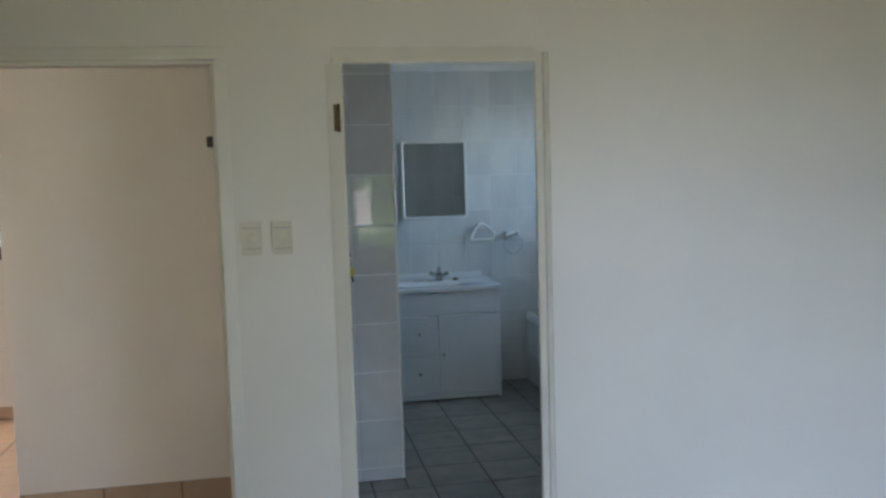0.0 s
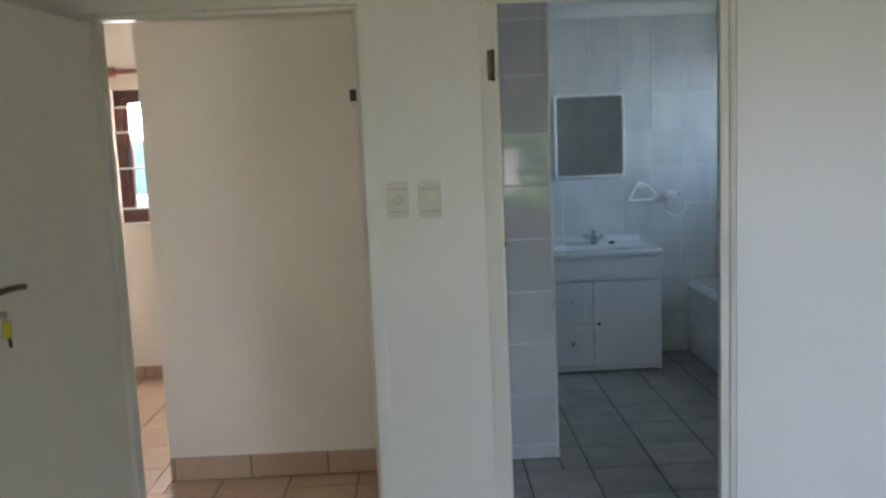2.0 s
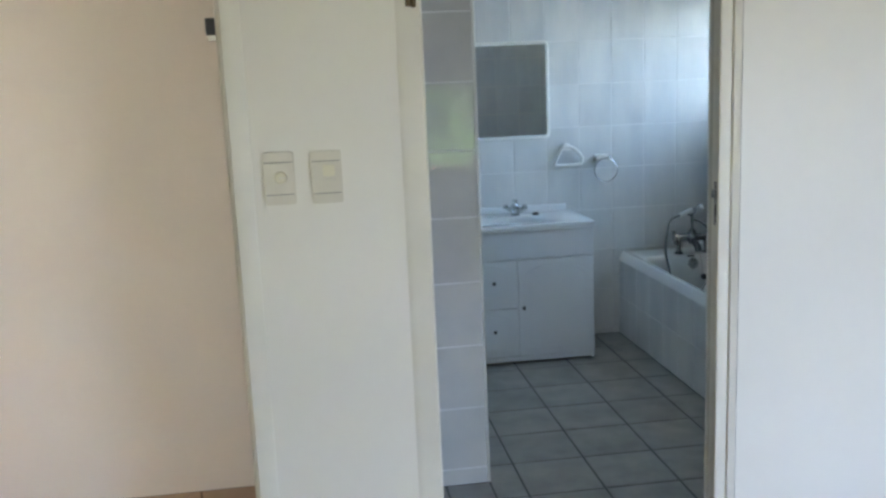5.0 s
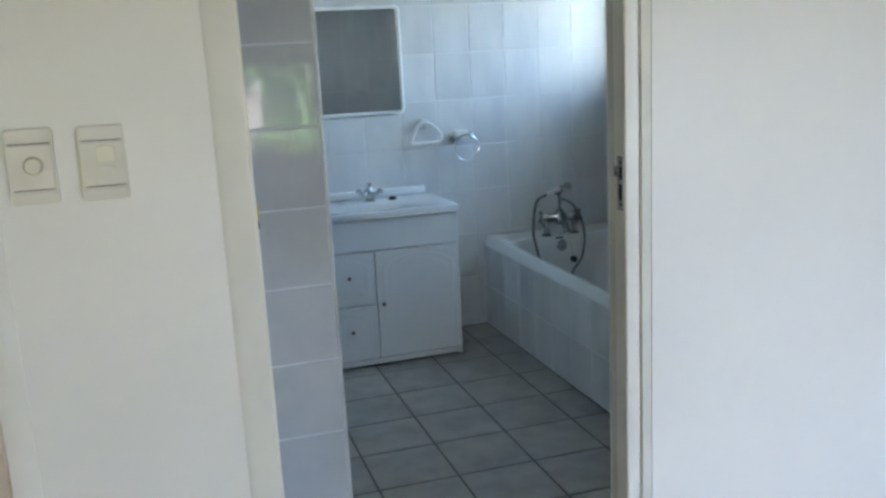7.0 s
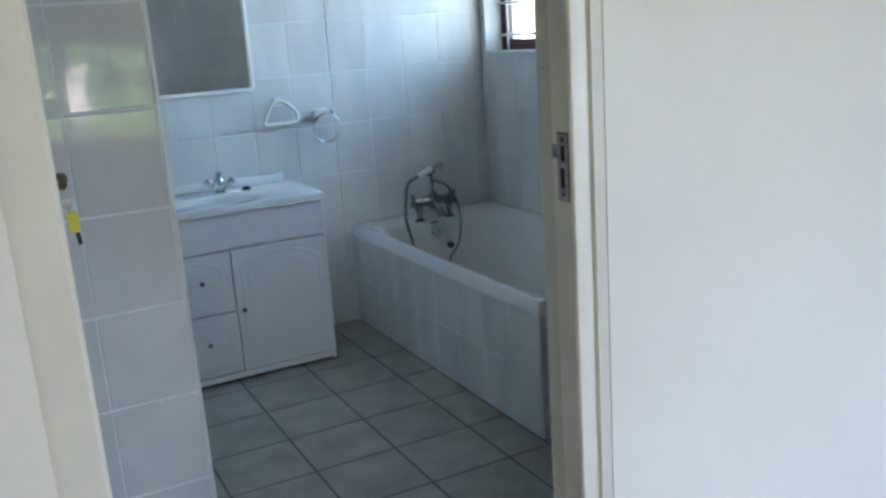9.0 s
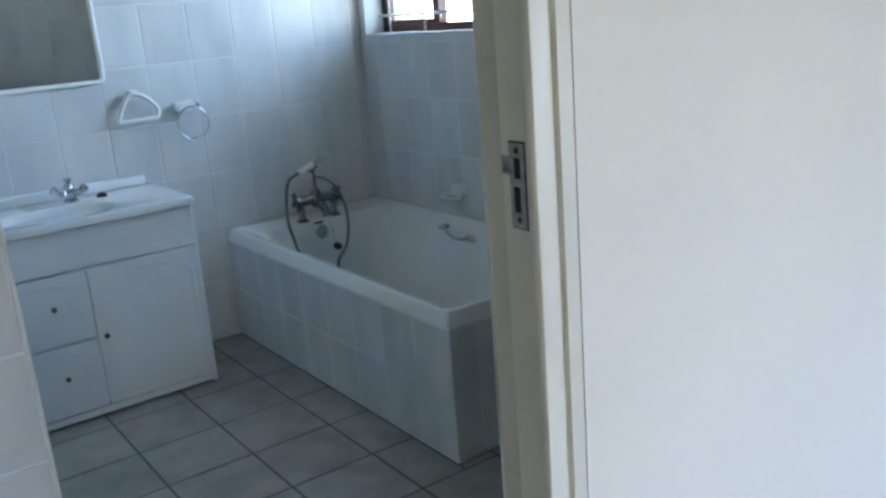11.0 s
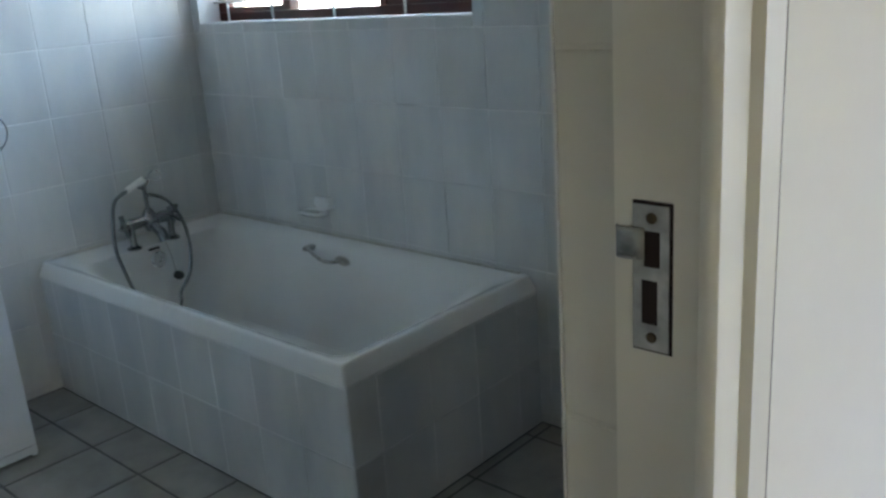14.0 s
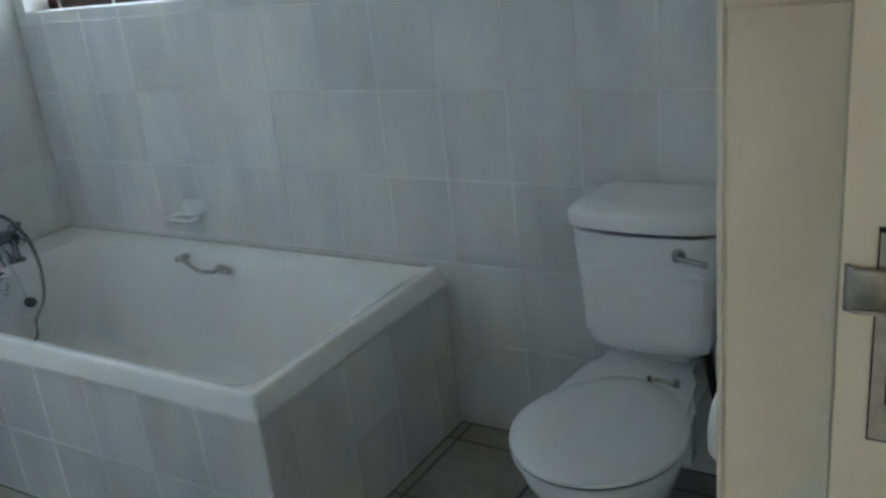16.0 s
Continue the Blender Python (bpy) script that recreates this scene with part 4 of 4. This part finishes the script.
window_x("window_1", RIGHT + 0.135, WY0, WY1, WZ0 + 0.004, WZ1, [2.06, 2.60], "red-brown wooden window high over the bath")
bars = thing("burglar_bars", (RIGHT + 0.06, 2.3, WZ0), "white painted burglar bars inside the bathroom window", "burglar bars")
for z in (WZ0 + 0.085, WZ0 + 0.25, WZ0 + 0.42, WZ0 + 0.59):
    part("bar", tube([(RIGHT + 0.085, WY0 + 0.001, z), (RIGHT + 0.085, WY1 - 0.001, z)], 0.006, 8), BARS, bars)
for y in (WY0 + 0.38, WY0 + 0.75, WY0 + 1.12, WY0 + 1.42):
    part("bar", tube([(RIGHT + 0.096, y, WZ0 + 0.006), (RIGHT + 0.096, y, WZ1 - 0.002)], 0.005, 8), BARS, bars)
sill = tagged(part("window_sill", box(RIGHT - 0.002, WY0 + 0.002, WZ0 - 0.0055, RIGHT + 0.104, WY1 - 0.002, WZ0 + 0.0035, 0.002), GROUT), "white plastered window ledge", "window sill", kind="structure")
part("reveal", box(RIGHT - 0.001, WY1 - 0.006, WZ0 + 0.004, RIGHT + 0.104, WY1 + 0.001, WZ1 - 0.001), CEILING, sill)

w2 = thing("window_2", (-2.005, 3.13, 1.10), "red-brown wooden passage window with white bars", "window", kind="structure")
wy = 3.13
W2X0, W2X1, W2Z0, W2Z1 = -2.328, -1.682, 1.098, 1.997
bm = wall_box(W2X0, wy - 0.03, W2Z0, W2X1, wy + 0.03, W2Z1, [(W2X0 + 0.053, W2X1 - 0.053, W2Z0 + 0.052, W2Z1 - 0.052)], "x")
part("frame", bm, MAHOGANY, w2)
bm = wall_box(W2X0 + 0.053, wy - 0.02, W2Z0 + 0.052, W2X1 - 0.053, wy + 0.02, W2Z1 - 0.052, [(W2X0 + 0.088, W2X1 - 0.088, W2Z0 + 0.087, W2Z1 - 0.087)], "x")
part("sash", bm, MAHOGANY, w2)
p = part("pane", box(W2X0 + 0.088, wy - 0.002, W2Z0 + 0.087, W2X1 - 0.088, wy + 0.003, W2Z1 - 0.087), GLASS, w2)
p.visible_shadow = False
part("stay", box(W2X0 + 0.066, wy - 0.045, 1.47, W2X0 + 0.078, wy - 0.021, 1.61, 0.003), BLACK, w2)
for z in (1.195, 1.47, 1.715, 1.885):
    part("bar", tube([(W2X0 - 0.001, wy - 0.055, z), (W2X1 + 0.001, wy - 0.055, z)], 0.006, 8), BARS, w2)
tagged(part("window_sill", box(W2X0 - 0.002, FY - 0.008, 1.080, W2X1 + 0.002, wy - 0.031, 1.0945, 0.002), OUTWHITE), "white ledge under the passage window", "window sill", kind="structure")
rail = thing("curtain_rail", (-2.0, FY - 0.06, 2.11), "varnished wooden curtain rail above the passage window", "curtain rail")
part("pole", tube([(-2.27, FY - 0.065, 2.112), (-1.54, FY - 0.065, 2.112)], 0.015, 12), RAILWOOD, rail, smooth=True)
part("finial", turned([(0.015, 0), (0.030, 0.008), (0.031, 0.05), (0.026, 0.066), (0.014, 0.072)], Matrix.Translation((-2.255, FY - 0.065, 2.112)) @ Matrix.Rotation(-math.pi / 2, 4, "Y"), 16), RAILWOOD, rail, smooth=True)
part("bracket", box(-2.235, FY - 0.065, 2.099, -2.215, FY - 0.0002, 2.125, 0.003), RAILWOOD, rail)

w3 = thing("window_3", (0.8, -4.22, 0.70), "wide wooden bedroom window towards the garden", "window", kind="structure")
lights = [(-1.60, -0.56), (-0.51, 0.60), (0.66, 1.80), (1.85, 3.20)]
bm = wall_box(-1.648, -4.25, 0.703, 3.248, -4.20, 1.618, [(a, b, 0.75, 1.57) for a, b in lights], "x")
part("frame", bm, MAHOGANY, w3)
for a, b in lights:
    p = part("pane", box(a, -4.228, 0.75, b, -4.223, 1.57), GLASS, w3)
    p.visible_shadow = False

# ---------------------------------------------------------------- outside
tagged(part("ground", box(-400, -400, -0.35, 400, 400, -0.11), GROUND), "dry grassy ground round the house", "ground", kind="structure")
tagged(part("garden_wall_north", box(-9, 6.4, -0.11, 2, 6.6, 3.4), OUTWALL), "pale green wall outside the passage window", "wall", kind="structure")
tagged(part("garden_ledge", box(-9, 5.6, -0.11, 2, 6.39, 1.12, 0.02), OUTWHITE), "low white wall outside the passage window", "wall", kind="structure")
tagged(part("neighbour_wall", box(5.6, -1, -0.11, 5.8, 7, 1.9), OUTWHITE), "sunlit white boundary wall", "wall", kind="structure")
# Unseen slab, added to keep sky and sun off the rooms.
tagged(part("roof", box(-3.6, -4.7, 2.66, 3.8, 3.4, 2.8), OUTWHITE), "unseen flat roof slab added to shield the rooms from sky and sun", "roof", kind="structure")


def leaves(name, count, centre, spread, size, material, label, category):
    """Many small folded leaves in an uneven mass."""
    v, f = [], []
    for k in range(count):
        p = Vector([random.gauss(0, 0.42) for _ in range(3)])
        q = Vector((centre[0] + spread[0] * random.uniform(-1, 1), centre[1] + spread[1] * p.y, centre[2] + spread[2] * random.uniform(-1, 1) * (0.8 + 0.2 * math.sin(k))))
        r = Euler([random.uniform(0, 6.3) for _ in range(3)]).to_matrix()
        s = size * random.uniform(0.6, 1.4)
        i = len(v)
        for u in ((-0.5, 0, 0), (0, -0.28, 0.1), (0.5, 0, 0), (0, 0.28, 0.1)):
            v.append(q + r @ Vector(u) * s)
        f += [(i, i + 1, i + 2), (i, i + 2, i + 3)]
    me = bpy.data.meshes.new(name)
    me.from_pydata(v, [], f)
    me.materials.append(material)
    return tagged(new(name, me), label, category, kind="stuff")


leaves("hedge", 15000, (1.2, -8.4, 1.5), (5.0, 0.7, 1.6), 0.17, FOLIAGE, "green garden hedge outside the bedroom window", "hedge")
leaves("shrubs", 3500, (0.6, -6.9, 0.35), (2.2, 0.45, 0.62), 0.13, FOLIAGE, "sunlit green shrubs in the garden", "shrubs")
# Made-up block standing in for an unidentified pale patch among the greenery.
pale_thing = thing("pale_block", (1.06, -7.45, -0.11), "unidentified pale pink block in front of the hedge", "pillar")
part("shaft", box(0.97, -7.58, -0.11, 1.15, -7.34, 1.26, 0.012), PALEPINK, pale_thing)
part("cap", box(0.95, -7.60, 1.261, 1.17, -7.32, 1.33, 0.02), PALEPINK, pale_thing)
leaves("flowers", 150, (0.9, -4.9, 0.70), (1.6, 0.22, 0.07), 0.10, PETAL, "orange flowers under the bedroom window", "flowers")

leaves("flower_bed", 2500, (0.9, -5.05, 0.30), (1.7, 0.3, 0.38), 0.12, FOLIAGE, "green leaves of the flower bed under the bedroom window", "plants")

# ---------------------------------------------------------------- tiles, piece by piece
zt = 2.44
tiles(wall_back, plane(FACE_SOUTH, (0, BACK + T, 0)), (LEFT, RIGHT, 0, zt), (PW, PH), (1.352, PZ), [], TILE)
tiles(wall_window, plane(FACE_WEST, (RIGHT + T, 0, 0)), (FRONT, BACK, 0, zt), (PW, PH), (1.10, PZ), [(WY0, WY1, WZ0, WZ1)], TILE)
tiles(wall_left, plane(FACE_EAST, (LEFT - T, 0, 0)), (FRONT, BACK, 0, zt), (PW, PH), (1.10, PZ), [], TILE)
tiles(wall_stub, plane(FACE_SOUTH, (0, CY + T, 0)), (LEFT, CX - 0.0095, 0, zt), (0.232, PH), (CX - 0.232, PZ + 0.032), [], GLAZED, gap=0.0055, upright=0.0016)
tagged(part("trim", box(CX - 0.0090, CY - 0.0018, 0.0, CX + 0.0018, CY + 0.0082, zt, 0.0028, 3), CREAMTRIM, smooth=True), "pale rounded tile edging on the stub wall corner", "trim", kind="structure")
tiles(wall_stub, plane(FACE_EAST, (CX - T, 0, 0)), (CY + 0.009, CY + 0.11, 0, zt), (PW, PH), (CY, PZ), [], TILE)
tiles(wall_south, plane(FACE_NORTH, (0, FRONT - T, 0)), (LEFT, RIGHT, 0, zt), (PW, PH), (DX1, PZ), [(DX0, DX1, 0, DTOP)], TILE)
tiles(wall_south, plane(FACE_WEST, (DX1, 0, 0)), (0.0672, FRONT - 0.001, 0, DTOP), (0.5, 0.303), (0, 0.206), [], WARMTILE, gap=0.0012)
part("reveal_grout", box(DX1 - 0.0007, 0.0672, 0, DX1 - 0.0001, FRONT - 0.002, DTOP), WARMTILE, wall_south)
tagged(part("trim", box(DX1 - 0.0028, FRONT - 0.0015, 0, DX1 + 0.002, FRONT + 0.0012, DTOP, 0.0008), GROUT), "white plastic tile edging on the doorway corner", "trim", kind="structure")
tiles(surround, plane(FACE_WEST, (TX + T, 0, 0)), (TY + 0.001, BACK, 0, TZ), (PW, 0.235), (TY, 0.004), [], TILE)
tiles(surround, plane(FACE_SOUTH, (0, TY + T, 0)), (TX + 0.001, RIGHT, 0, TZ), (PW, 0.235), (TX + 0.11, 0.004), [], TILE)
tiles(floor_bath, plane(FACE_UP, (0, 0, -T)), (LEFT, RIGHT, 0.0, BACK), (0.309, 0.306), (1.118 - 5 * 0.309, 1.618 - 6 * 0.306), [(TX, RIGHT, TY, BACK), (LEFT, CX - T, CY, CY + 0.11)], FLOORTILE, gap=0.0080)
tiles(floor_pass, plane(FACE_UP, (0, 0, -T)), (-3.3, LEFT - 0.12, 0.0, FY), (0.33, 0.33), (-1.27, 0.95), [(PX, LEFT - 0.12, PY, FY)], CLAY, gap=0.006)
skirt = tagged(part("baseboard", box(PX, PY - 0.002, 0, LEFT - 0.121, PY - 0.0004, 0.116), CLAYGROUT), "tan tile skirting along the passage wall", "skirting", kind="structure")
tiles(skirt, plane(FACE_SOUTH, (0, PY - 0.002, 0)), (PX, LEFT - 0.121, 0, 0.118), (0.37, 0.2), (-1.13, 0), [], CLAY, gap=0.005)
skirt = tagged(part("baseboard", box(-3.3, FY - 0.002, 0, PX - 0.001, FY - 0.0004, 0.085), CLAYGROUT), "tan tile skirting under the passage window", "skirting", kind="structure")
tiles(skirt, plane(FACE_SOUTH, (0, FY - 0.002, 0)), (-3.3, PX - 0.001, 0, 0.086), (0.33, 0.2), (-1.27, 0), [], CLAY, gap=0.004)
